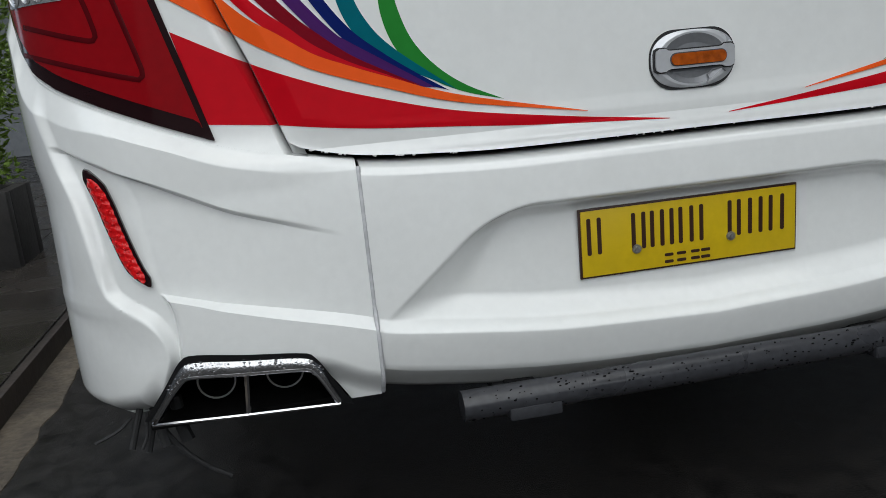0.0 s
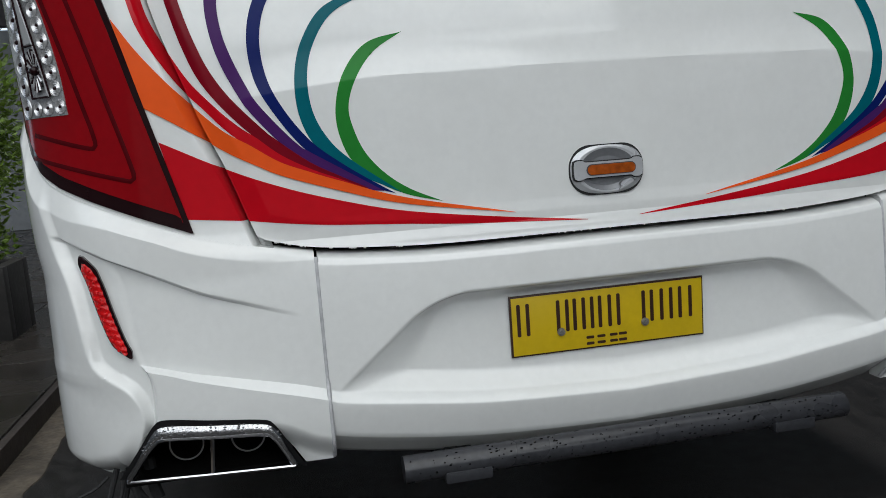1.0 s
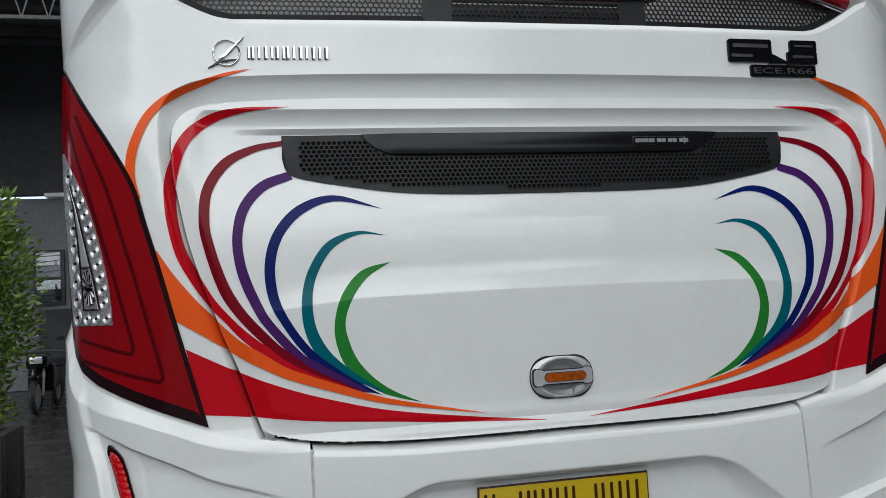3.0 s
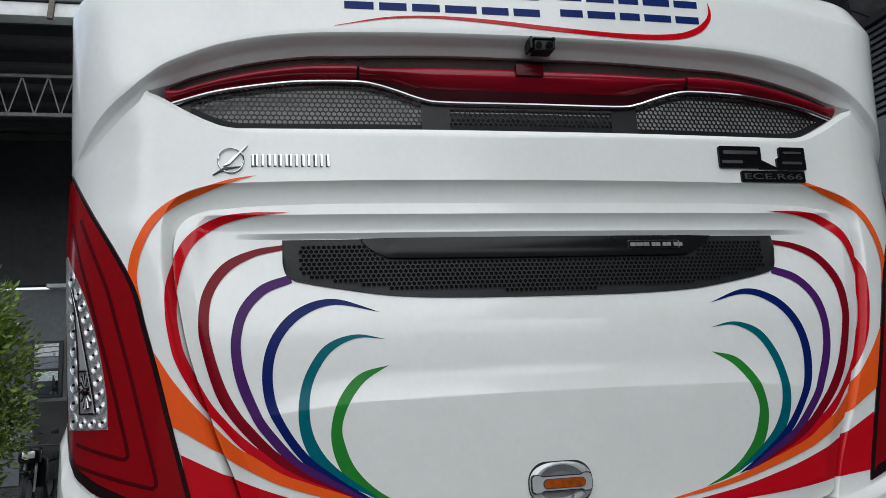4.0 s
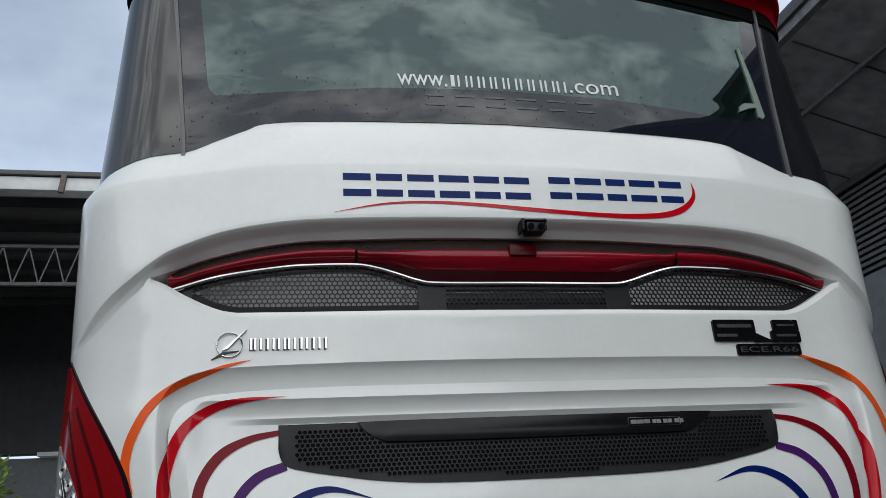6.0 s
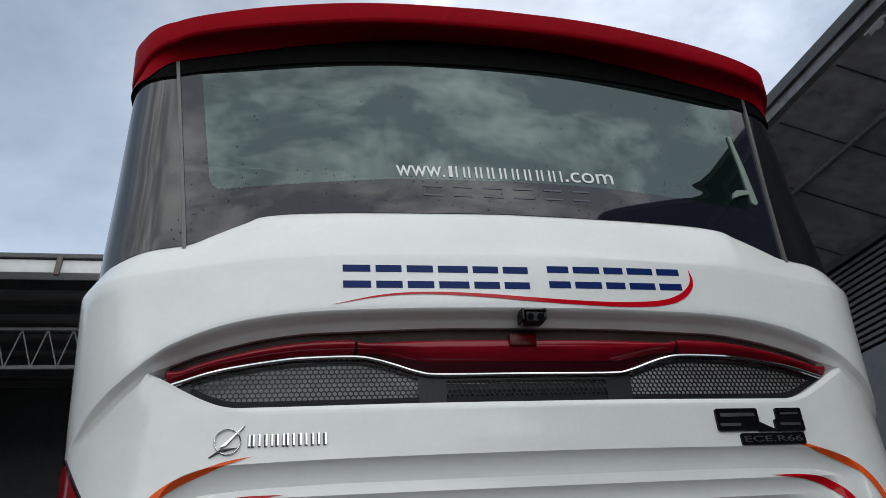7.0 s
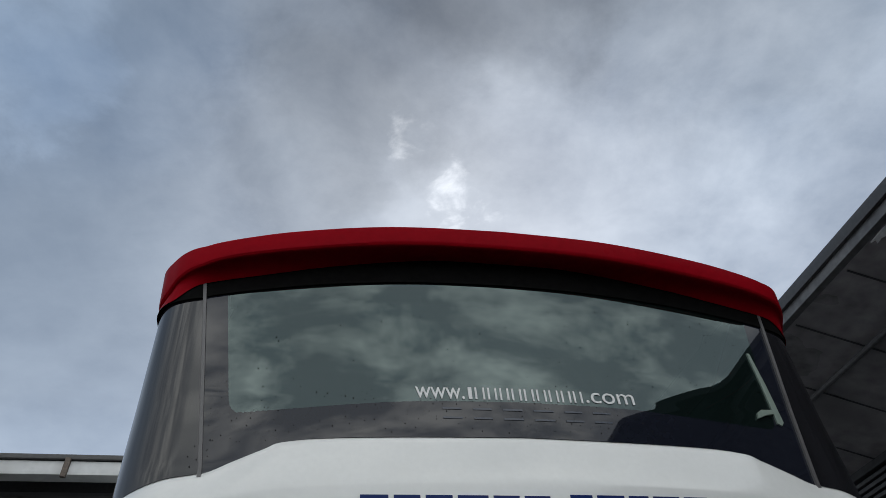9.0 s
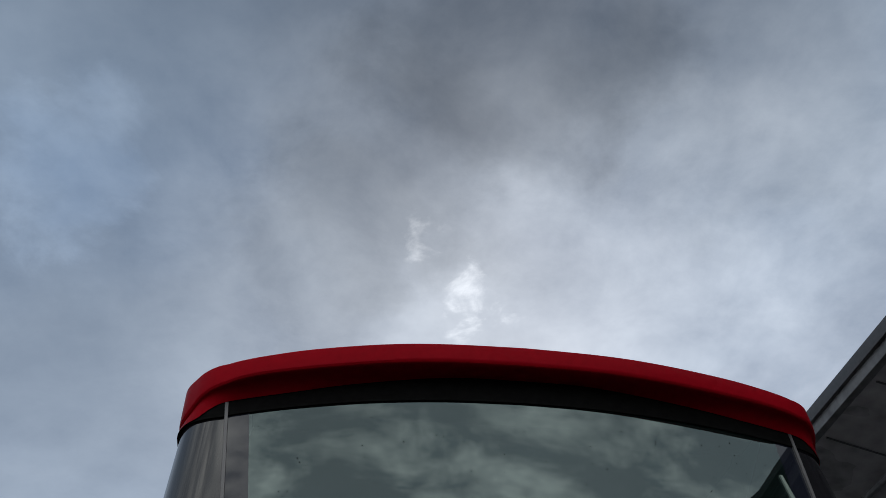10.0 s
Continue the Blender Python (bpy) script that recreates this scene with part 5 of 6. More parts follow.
for x0, x1, z0, z1 in ((0.540, 0.650, 1.838, 1.848), (0.534, 0.600, 1.812, 1.820), (0.735, 0.795, 1.842, 1.848), (0.728, 0.795, 1.812, 1.819)):
    patch("badge_groove", rounded(x0, x1, z0, z1, 0.003), STEEL_DARK, model, up_b, 0.0095)
rule = patch("rule_badge", rounded(0.592, 0.800, 1.760, 1.792, 0.006), GLOSS_BLACK, bus, up_b, 0.007, "small gloss black badge with raised regulation letters")


def lettering(name, text, x0, x1, z0, z1, mat, parent, at, lift=0.001, sx=1.0):
    """Raised letters in the built-in font, fitted to a box and laid on a surface."""
    cu = bpy.data.curves.new(name, "FONT")
    cu.body, cu.extrude = text, 0.02
    tmp = bpy.data.objects.new(name, cu)
    me = bpy.data.meshes.new_from_object(tmp)
    bpy.data.objects.remove(tmp)
    co = np.array([v.co[:] for v in me.vertices])
    lo, hi = co.min(0), co.max(0)
    for v in me.vertices:
        x = x0 + (v.co.x - lo[0]) / (hi[0] - lo[0]) * (x1 - x0)
        z = z0 + (v.co.y - lo[1]) / (hi[1] - lo[1]) * (z1 - z0)
        v.co = at(x, z) + Vector((0, -lift if v.co.z > 0 else 0.001, 0))
    me.materials.clear()
    me.materials.append(mat)
    ob = new(name, me)
    ob.parent = parent
    return ob


lettering("rule_letters", "ECE.R66", 0.602, 0.790, 1.768, 1.784, STEEL_DARK, rule, lambda x, z: up_b(x, z) + Vector((0, -0.007, 0)), 0.0015)

# lid handle
hx, hz = -0.0185, 1.006
hp = lid_at(hx, hz)
pts = rounded(hx - 0.080, hx + 0.080, hz - 0.051, hz + 0.051, 0.046, 9)
handle = patch("lid_handle", pts, RUBBER, lid, lambda x, z: lid_at(x, z), 0.003, "silver oval lid handle with an amber reflector")
def oval_plate(name, pts0, pts1, y0, y1, mat, parent):
    n = len(pts0)
    v = [lid_at(x, z) + Vector((0, y0, 0)) for x, z in pts0] + [lid_at(x, z) + Vector((0, y1, 0)) for x, z in pts1]
    return mesh_from(name, v, [(k, (k + 1) % n, (k + 1) % n + n, k + n) for k in range(n)], mat, parent)


def power(v, e):
    return math.copysign(abs(v) ** e, v)


HANDLE_TURNS = [2 * math.pi * k / 56 for k in range(56)]
big = [(hx + 0.078 * power(math.cos(a), 0.78), hz + 0.049 * power(math.sin(a), 0.78)) for a in HANDLE_TURNS]


def oval_ring(rx, rz, cx=0.0, cz=0.0):
    return [(hx + cx + rx * math.cos(a), hz + cz + rz * math.sin(a)) for a in HANDLE_TURNS]


crest, lip = oval_ring(0.069, 0.0460), oval_ring(0.060, 0.0430)
oval_plate("handle_edge", big, big, -0.002, -0.005, SILVER, handle)
oval_plate("handle_rim", big, crest, -0.005, -0.0095, SILVER, handle)
oval_plate("handle_lip", crest, lip, -0.0095, -0.0095, SILVER, handle)
dish = oval_ring(0.046, 0.030, 0, -0.003)
oval_plate("handle_cup", lip, dish, -0.0095, -0.0045, BOWL_GREY, handle)
patch("handle_bowl", dish, BOWL_GREY, handle, lambda x, z: lid_at(x, z), 0.0045)


def bar_shape(d):
    """Pull bar outline: a narrow grip that widens at both ends, grown by d."""
    half = [(0.0, 0.0155), (0.046, 0.0155), (0.051, 0.0165), (0.055, 0.0195), (0.066, 0.0195), (0.072, 0.016), (0.0735, 0.008), (0.0735, -0.008),
            (0.072, -0.016), (0.066, -0.0195), (0.055, -0.0195), (0.051, -0.0165), (0.046, -0.0155), (0.0, -0.0155)]
    half = [(x + (d if x > 0.06 else 0), z + math.copysign(d, z)) for x, z in half]
    return [(hx + x, hz + 0.001 + z) for x, z in half] + [(hx - x, hz + 0.001 + z) for x, z in half[-2:0:-1]]


patch("bar_gap", bar_shape(0.0022), RUBBER, handle, lambda x, z: lid_at(x, z), 0.0115)
patch("pull_bar", bar_shape(0.0), SILVER, handle, lambda x, z: lid_at(x, z), 0.0155)
patch("reflector_seat", rounded(hx - 0.048, hx + 0.058, hz - 0.0105, hz + 0.0125, 0.011), STEEL_DARK, handle, lambda x, z: lid_at(x, z), 0.0165)
amb = patch("amber_reflector", rounded(hx - 0.046, hx + 0.056, hz - 0.0088, hz + 0.0108, 0.0095), AMBER, handle, lambda x, z: lid_at(x, z), 0.0185)
tube("lock_rim", [lid_at(hx + x, hz + z) + Vector((0, -0.010, 0)) for x, z in ((0.022, -0.044), (0.027, -0.036), (0.024, -0.030), (0.034, -0.021), (0.050, -0.019), (0.058, -0.027))], 0.0014, BOWL_GREY, handle, sides=6)

# number plate with bars for its characters
px0, px1, pz0, pz1, py = -0.240, 0.190, 0.633, 0.762, -0.024
plate = box("number_plate", px0, px1, py, py + 0.006, pz0, pz1, PLATE_INK, bus, "yellow number plate with dark bars, held by two screws", bevel=0.002)
box("plate_face", px0 + 0.004, px1 - 0.004, py - 0.0025, py + 0.002, pz0 + 0.004, pz1 - 0.004, YELLOW, plate, bevel=0.001)
flat = lambda x, z: Vector((x, py - 0.002, z))
for x0, w in ((-0.226, 0.027), (-0.141, 0.027), (-0.105, 0.027), (-0.067, 0.025), (-0.028, 0.027), (0.048, 0.026), (0.089, 0.029), (0.131, 0.031)):
    for x in (x0, x0 + w - 0.0075):
        patch("plate_bar", rounded(x, x + 0.0075, 0.677, 0.745, 0.003, 3), PLATE_INK, plate, flat, 0.0018)
for x0, w in ((-0.078, 0.017), (-0.054, 0.018), (-0.026, 0.017), (-0.006, 0.018)):
    for z in (0.643, 0.656):
        patch("plate_bar", rounded(x0, x0 + w, z, z + 0.0055, 0.002, 3), PLATE_INK, plate, flat, 0.0018)
for x in (-0.1325, 0.0535):
    bm = bmesh.new()
    add_tube(bm, [(x, py, 0.678), (x, py - 0.006, 0.678)], 0.0085, 18)
    add_tube(bm, [(x, py - 0.005, 0.678), (x, py - 0.010, 0.678)], 0.005, 8)
    part("plate_screw", bm, GALVANISED, plate)

# tube below the bumper
bar = tube("under_bar", [(-0.49, -0.085, 0.4555), (0.478, -0.085, 0.4555)], 0.0270, WET_TUBE, bus, "black painted steel tube, beaded with rain", sides=28)
for x0, x1 in ((-0.412, -0.316), (0.300, 0.395)):
    bm = bmesh.new()
    add_box(bm, x0, x1, -0.114, 0.10, 0.424, 0.448, 0.006)
    part("tube_clamp", bm, WET_TUBE, bar)
    box("clamp_arm", x0 + 0.02, x1 - 0.02, -0.05, 0.6, 0.425, 0.455, RUBBER, bar)
rng = random.Random(3)
bm = bmesh.new()
for k in range(220):
    x, t = rng.uniform(-0.48, 0.47), radians(rng.uniform(60, 190))
    r = rng.uniform(0.0007, 0.0020)
    m = Matrix.Translation((x, -0.085 - 0.0275 * math.sin(t - radians(50)), 0.4555 + 0.0275 * math.cos(t - radians(50)))) @ Matrix.Diagonal((r * rng.uniform(1, 2.2), r, r, 1))
    bmesh.ops.create_icosphere(bm, subdivisions=1, radius=1, matrix=m)
tagged(part("rain_film", bm, GLOSS_BLACK, bar), kind="stuff")
# drops along the lid's lower edge and on the glass
bm = bmesh.new()
for k in range(34):
    x = rng.choice((rng.uniform(-0.70, -0.45), rng.uniform(-0.70, 0.70)))
    r = rng.uniform(0.0008, 0.0020)
    bmesh.ops.create_icosphere(bm, subdivisions=1, radius=1, matrix=Matrix.Translation(plan(across(x), lid_low(abs(x)) - 0.001, 0.010)) @ Matrix.Diagonal((r * rng.uniform(1, 2.2), r, r * 1.2, 1)))
tagged(part("drip_row", bm, WHITE, lid), kind="stuff")
# loose hoses behind the outlet
for path, r in ((((-1.02, 0.05, 0.50), (-1.012, 0.04, 0.45), (-1.005, 0.03, 0.42)), 0.010), (((-0.985, 0.06, 0.50), (-0.98, 0.05, 0.45), (-0.97, 0.04, 0.42)), 0.012),
                (((-1.06, 0.04, 0.48), (-1.085, 0.03, 0.462), (-1.122, 0.02, 0.450)), 0.003), (((-1.03, 0.03, 0.49), (-1.035, 0.02, 0.45), (-1.045, 0.01, 0.43)), 0.003),
                (((-1.03, 0.06, 0.50), (-1.012, 0.04, 0.455), (-0.982, 0.03, 0.410), (-0.945, 0.03, 0.370), (-0.905, 0.03, 0.342)), 0.0055), (((-1.045, 0.05, 0.49), (-1.055, 0.04, 0.46), (-1.066, 0.03, 0.425)), 0.006), (((-1.02, 0.05, 0.49), (-1.03, 0.04, 0.45), (-1.04, 0.03, 0.415)), 0.007)):
    tube("loose_hose", spline(path, 24), r, RUBBER, bus, "dangling black rubber hose", sides=8)


# rear window
def glass_pt(x, z, lift=0.0):
    return plan(across(x, z), z, lift)


pane_side = table(((2.534, 0.832), (2.542, 0.845), (2.556, 0.853), (2.575, 0.858), (2.97, 0.900), (3.15, 0.918)))
pane_low = curve_of(((0, 2.589), (0.32, 2.582), (0.5, 2.569), (0.69, 2.550), (0.86, 2.534), (0.95, 2.528)))
strip_x = table(((2.36, 0.910), (3.07, 0.980)))


def glass_sheet(name, fx, fz, n, m, mat, label=""):
    rows = [[glass_pt(*(lambda z: (fx(i / n, z), z))(fz(fx(i / n, 2.8), k / m))) for i in range(n + 1)] for k in range(m + 1)]
    return sheet(name, rows, mat, bus, label)


glass_sheet("rear_window", lambda u, z: (2 * u - 1) * pane_side(z), lambda x, v: pane_low(abs(x)) + (3.075 - pane_low(abs(x))) * v, 90, 40, PANE, "dark tinted rear window reflecting the clouds")
glass_sheet("window_border", lambda u, z: (2 * u - 1) * strip_x(z), lambda x, v: sill(abs(x)) - 0.004 + (pane_low(abs(x)) - sill(abs(x)) + 0.004) * v, 110, 14, FRIT, "black printed border of the window glass")
for sg in (-1, 1):
    glass_sheet("window_border", (lambda u, z: -strip_x(z) + (strip_x(z) - pane_side(z)) * u) if sg < 0 else (lambda u, z: pane_side(z) + (strip_x(z) - pane_side(z)) * u), lambda x, v: pane_low(abs(x)) + (3.075 - pane_low(abs(x))) * v, 6, 30, FRIT)
    rows = []
    for k in range(31):
        z = 2.33 + (3.04 - 2.33) * k / 30
        s = across(strip_x(z), z)
        rows.append([plan(sg * (s + o), z, h) for o, h in ((-0.0062, -0.002), (-0.005, 0.009), (0.005, 0.009), (0.0062, -0.002))])
    sheet("window_trim", rows, STRIP, bus, "narrow grey trim strip on the glass", sharp=20)
    rows = []
    for k in range(25):
        row = []
        for i in range(60):
            z0 = 2.28
            s = across(strip_x(2.7), 2.7) - 0.07 + (1.75 - across(strip_x(2.7), 2.7)) * i / 59
            lo = sill(ax(s, 2.3) if s < 1.3 else 1.3) - 0.004
            z = lo + (3.075 - lo) * k / 24
            s2 = max(s, across(strip_x(z), z)) if i < 30 else s
            row.append(plan(sg * s2, z, -0.001))
        rows.append(row)
    sheet("corner_window", rows, CORNER_GLASS, bus, "dark curved corner glass, streaked")
strip_at = lambda x, z: glass_pt(x, z, 0.003)
# flat pale strip with a side tab, laid on the outside of the glass
pale_slab = patch("pale_glass_strip", [(0.856, 2.834), (0.866, 2.834), (0.880, 2.700), (0.886, 2.560), (0.876, 2.548), (0.862, 2.556), (0.862, 2.690)], PALE_STRIP, bus, strip_at, 0.004, "pale green strip laid on the dark glass")
patch("strip_tab", [(0.796, 2.570), (0.836, 2.586), (0.862, 2.590), (0.862, 2.606), (0.820, 2.604), (0.802, 2.592)], PALE_STRIP, pale_slab, strip_at, 0.006)
at_pane = lambda x, z: glass_pt(x, z, 0.0015)
lettering("web_letters", "www.", -0.321, -0.172, 2.592, 2.632, LETTER_WHITE, bus, at_pane)
stroke_bars("web_bar", -0.160, 0.203, 2.594, 2.636, (0.3, 0.8, 0.75, 0.75, 0.8, 0.8, 0.8, 0.8, 0.8, 0.75), 0.26, LETTER_WHITE, at_pane, 0.001, upright=True, weight=0.22)
lettering("web_letters", ".com", 0.214, 0.376, 2.596, 2.634, LETTER_WHITE, bus, at_pane)
stroke_bars("window_mark", -0.243, 0.284, 2.525, 2.563, (0.9, 0.9, 0.95, 1.0, 0.9, 0.9), 0.55, LETTER_GREY, lambda x, z: glass_pt(x, z, 0.001), 0.0008, weight=0.16)


bm = bmesh.new()
for k in range(260):
    x = rng.uniform(-0.95, 0.95)
    z = rng.uniform(sill(abs(x)) + 0.01, sill(abs(x)) + 0.16) if k < 150 else rng.uniform(2.5, 3.03)
    r = rng.uniform(0.0010, 0.0022)
    bmesh.ops.create_icosphere(bm, subdivisions=1, radius=1, matrix=Matrix.Translation(glass_pt(x, z, 0.0005)) @ Matrix.Diagonal((r, r * 0.6, r * rng.uniform(1, 1.6), 1)))
tagged(part("rain_spatter", bm, GLOSS_BLACK, bus), kind="stuff")


# spoiler over the window
def build_spoiler():
    """A red wing round the top of the window: roof, rounded lip, sloping underside, and a black base on the glass."""
    reach = curve_of(((0, 0.078), (0.5, 0.080), (0.8, 0.079), (0.93, 0.072), (1.0, 0.058), (1.05, 0.038), (1.10, 0.020), (1.2, 0.010), (1.35, 0.007), (1.9, 0.006)))
    top = curve_of(((0, 3.251), (0.3, 3.243), (0.5, 3.226), (0.72, 3.194), (0.85, 3.168), (0.95, 3.147), (1.02, 3.132), (1.10, 3.120), (1.2, 3.118), (1.35, 3.125), (1.9, 3.15)))
    low = curve_of(((0, 3.168), (0.25, 3.164), (0.45, 3.149), (0.68, 3.118), (0.86, 3.088), (0.95, 3.068), (1.0, 3.050), (1.06, 3.018), (1.12, 2.985), (1.2, 2.966), (1.32, 2.958), (1.5, 2.97), (1.9, 3.06)))
    inner = curve_of(((0, 3.150), (0.25, 3.145), (0.57, 3.098), (0.78, 3.054), (0.975, 3.010), (1.03, 2.982), (1.07, 2.954), (1.12, 2.951), (1.25, 2.950), (1.5, 2.965), (1.9, 3.05)))
    foot = curve_of(((0, 3.055), (0.3, 3.047), (0.6, 3.021), (0.82, 2.988), (0.95, 2.962), (1.0, 2.948), (1.06, 2.945), (1.12, 2.949), (1.25, 2.948), (1.5, 2.963), (1.9, 3.048)))
    over = ((-0.5, 0.105), (-0.30, 0.030), (-0.06, 0.006), (-0.02, 0.0), (-0.010, -0.0015), (-0.004, -0.005), (0.0, -0.011))
    under = ((0.0, 0.016), (-0.002, 0.009), (-0.007, 0.003), (-0.014, 0.0))
    rows, bases = [], []
    ss = [1.75 * i / 150 for i in range(151)]
    for s in [-c for c in ss[:0:-1]] + ss:
        a = abs(s - 0.013 * step(0.4, 0.9, abs(s)))
        more = 0.030 * step(1.12, 0.93, a)
        r, t, b = reach(a) + more, top(a) - 0.86 * more, low(a) - 0.86 * more
        level = 3.15 - 0.17 * step(1.0, 1.16, a)
        q = min(inner(a), b + 0.03)
        f = min(foot(a), q - 0.002)
        row = []
        for o, dz in over:
            p = plan(s, level, max(r + o, -0.6) if o > -0.1 else max(r + o, -0.24))
            p.z = t + dz
            row.append(p)
        for o, dz in under:
            p = plan(s, level, r + o)
            p.z = b + dz
            row.append(p)
        end = plan(s, q, 0.010)
        for k in range(1, 7):
            p = row[10] + (end - row[10]) * (k / 6)
            p.z = row[10].z + (end.z - row[10].z) * (k / 6) ** 2.6
            row.append(p)
        rows.append(row)
        bases.append([end + Vector((0, 0.004, 0.004))] + [plan(s, q + (f - q) * k / 4, 0.006) for k in range(5)] + [plan(s, f, -0.010)])
    wing = sheet("roof_spoiler", [list(r) for r in zip(*rows)][::-1], SPOILER_RED, bus, "dark red roof spoiler curving over the window", sharp=24)
    sheet("spoiler_base", [list(r) for r in zip(*bases)][::-1], VOID, wing, "black base under the spoiler")


build_spoiler()

# sides, roof, floor and cabin
y_back = 11.2
for sg in (-1, 1):
    x = sg * 1.185
    v, f = [], []
    rows = [[Vector((x, y, z)) for y in np.linspace(plan(1.6, 1.0).y, y_back, 30)] for z in (0.46, 0.52, 1.2, 1.8, 2.30)]
    rows[0] = [p + Vector((-sg * 0.04, 0, 0)) for p in rows[0]]
    sheet("side_panel", rows if sg > 0 else rows[::-1], WHITE, bus)
    rows = [[Vector((sg * half_width(z), y, z)) for y in np.linspace(plan(1.7, z).y - 0.02, y_back, 30)] for z in (2.29, 2.6, 2.9, 3.08)]
    sheet("side_glass", rows if sg > 0 else rows[::-1], SIDE_PANE, bus)
    for k, y in enumerate(np.linspace(1.6, 10.2, 6)):
        box("window_pillar", *sorted((sg * 1.15, sg * 1.187)), y, y + 0.05, 2.30, 3.06, BLACK, bus)
    for y in (2.7, 8.6):
        bm = bmesh.new()
        prof = ((0.30, -0.13), (0.44, -0.145), (0.485, -0.12), (0.50, -0.06), (0.50, 0.06), (0.485, 0.12), (0.44, 0.145), (0.30, 0.13))
        m = 40
        rings = [[bm.verts.new((sg * 1.03 + o, y + r * math.cos(2 * math.pi * k / m), 0.50 + r * math.sin(2 * math.pi * k / m))) for k in range(m)] for r, o in prof]
        for a, b in zip(rings, rings[1:]):
            for k in range(m):
                bm.faces.new((a[k], a[(k + 1) % m], b[(k + 1) % m], b[k]))
        tyre = part("wheel", bm, RUBBER, bus, "black bus tyre on a steel rim")
        part("wheel_rim", add_tube(bmesh.new(), [(sg * 0.93, y, 0.5), (sg * 1.10, y, 0.5), (sg * 1.14, y, 0.5)], [0.30, 0.30, 0.12], 32), STEEL_GREY, tyre)
rows = [[Vector((x * 1.12, y, 3.07 + 0.12 * (1 - x * x))) for x in np.linspace(-1, 1, 13)] for y in (0.28, 0.8, 3, 6, 9, y_back)]
rows[0] = [Vector((p.x * 0.85, p.y, p.z)) for p in rows[0]]
sheet("bus_roof", rows, WHITE, bus)
box("bus_front", -1.185, 1.185, y_back, y_back + 0.06, 0.46, 3.2, WHITE, bus)
box("bus_floor", -1.12, 1.12, 0.30, y_back, 0.50, 0.58, RUBBER, bus)
box("cabin_floor", -1.10, 1.10, 0.45, 6.0, 2.20, 2.24, CABIN, bus)
box("cabin_end", -1.10, 1.10, 6.0, 6.05, 2.20, 3.15, CABIN, bus)
box("cabin_ceiling", -0.93, 0.93, 0.30, 6.0, 3.09, 3.13, CABIN, bus)
for sg in (-1, 1):
    box("cabin_side", *sorted((sg * 1.08, sg * 1.11)), 0.9, 6.0, 2.24, 2.34, CABIN, bus)
for x in (-0.75, -0.3, 0.2, 0.65):
    box("seat_back", x - 0.2, x + 0.2, 0.75, 0.90, 2.0, 2.75, CABIN, bus, "dark coach seat behind the glass", bevel=0.05)
# added block against daylight leaking in between spoiler and ceiling
box("daylight_block", -0.90, 0.90, 0.24, 0.34, 3.055, 3.16, CABIN, bus)
box("engine_bay", -1.05, 1.05, 0.22, 0.30, 0.52, 2.2, VOID, bus)
box("axle_beam", -0.95, 0.95, 2.6, 2.8, 0.42, 0.58, RUBBER, bus)

# ---- ground and surroundings ----
bm = bmesh.new()
n = 40
bmesh.ops.create_grid(bm, x_segments=n, y_segments=n, size=300)
ground = part("ground", bm, ASPHALT)
tagged(ground, "dark wet asphalt yard", "ground", kind="structure")
edge = []
for k in range(421):
    y = -8 + 19.4 * k / 420
    edge.append((-1.612 + 0.050 * noise.noise(Vector((0, y * 1.3, 3))) + 0.026 * noise.noise(Vector((0, y * 6.0, 7))), y))
rows = [[Vector((x + (-1.752 - x) * t, y, z)) for x, y in edge] for t, z in ((0.0, -0.004), (0.03, 0.003), (0.15, 0.006), (0.5, 0.007), (1.0, 0.007))]
gut = sheet("gutter_strip", rows, CONCRETE)
tagged(gut, "worn pale concrete gutter strip", "gutter", kind="structure")
kerb = box("kerb", -1.785, -1.750, -8, 11.5, -0.05, 0.092, KERB, bevel=0.008)
tagged(kerb, "worn brown kerb edge of the pavement", "kerb", kind="structure")
pave = box("pavement", -14, -1.786, -8, 11.5, -0.05, 0.086, JOINT, bevel=0.004)
tagged(pave, "raised pavement of dark wet tiles", "pavement", kind="structure")

# unseen wall behind the camera, added to limit low sky and bounce light
wall_s = box("light_wall_south", -16, 16, -9.2, -9.0, 0, 3.0, WALL_PALE, bevel=0)
tagged(wall_s, "unseen pale wall, added to shape the light on the bus", "wall", kind="structure")

# unseen wall, added to keep low western sky light off the bus
wall_w = box("light_blocker_west", -4.7, -4.5, -9.0, 2.6, 0.086, 3.5, WALL_GREY, bevel=0)
tagged(wall_w, "unseen grey wall, added to block light from the west", "wall", kind="structure")

# planter with a clipped shrub
planter = thing("planter_box", "dark concrete planter box", "planter")
box("planter_wall", -4.6, -2.27, 3.35, 3.43, 0.09, 0.52, PLANTER, planter, bevel=0.008)
box("planter_wall", -4.6, -2.27, 3.72, 3.80, 0.09, 0.52, PLANTER, planter, bevel=0.008)
box("planter_wall", -2.35, -2.27, 3.43, 3.72, 0.09, 0.52, PLANTER, planter, bevel=0.008)
box("planter_wall", -4.6, -4.52, 3.43, 3.72, 0.09, 0.52, PLANTER, planter, bevel=0.008)
box("planter_soil", -4.52, -2.35, 3.43, 3.72, 0.10, 0.47, SOIL, planter, bevel=0)


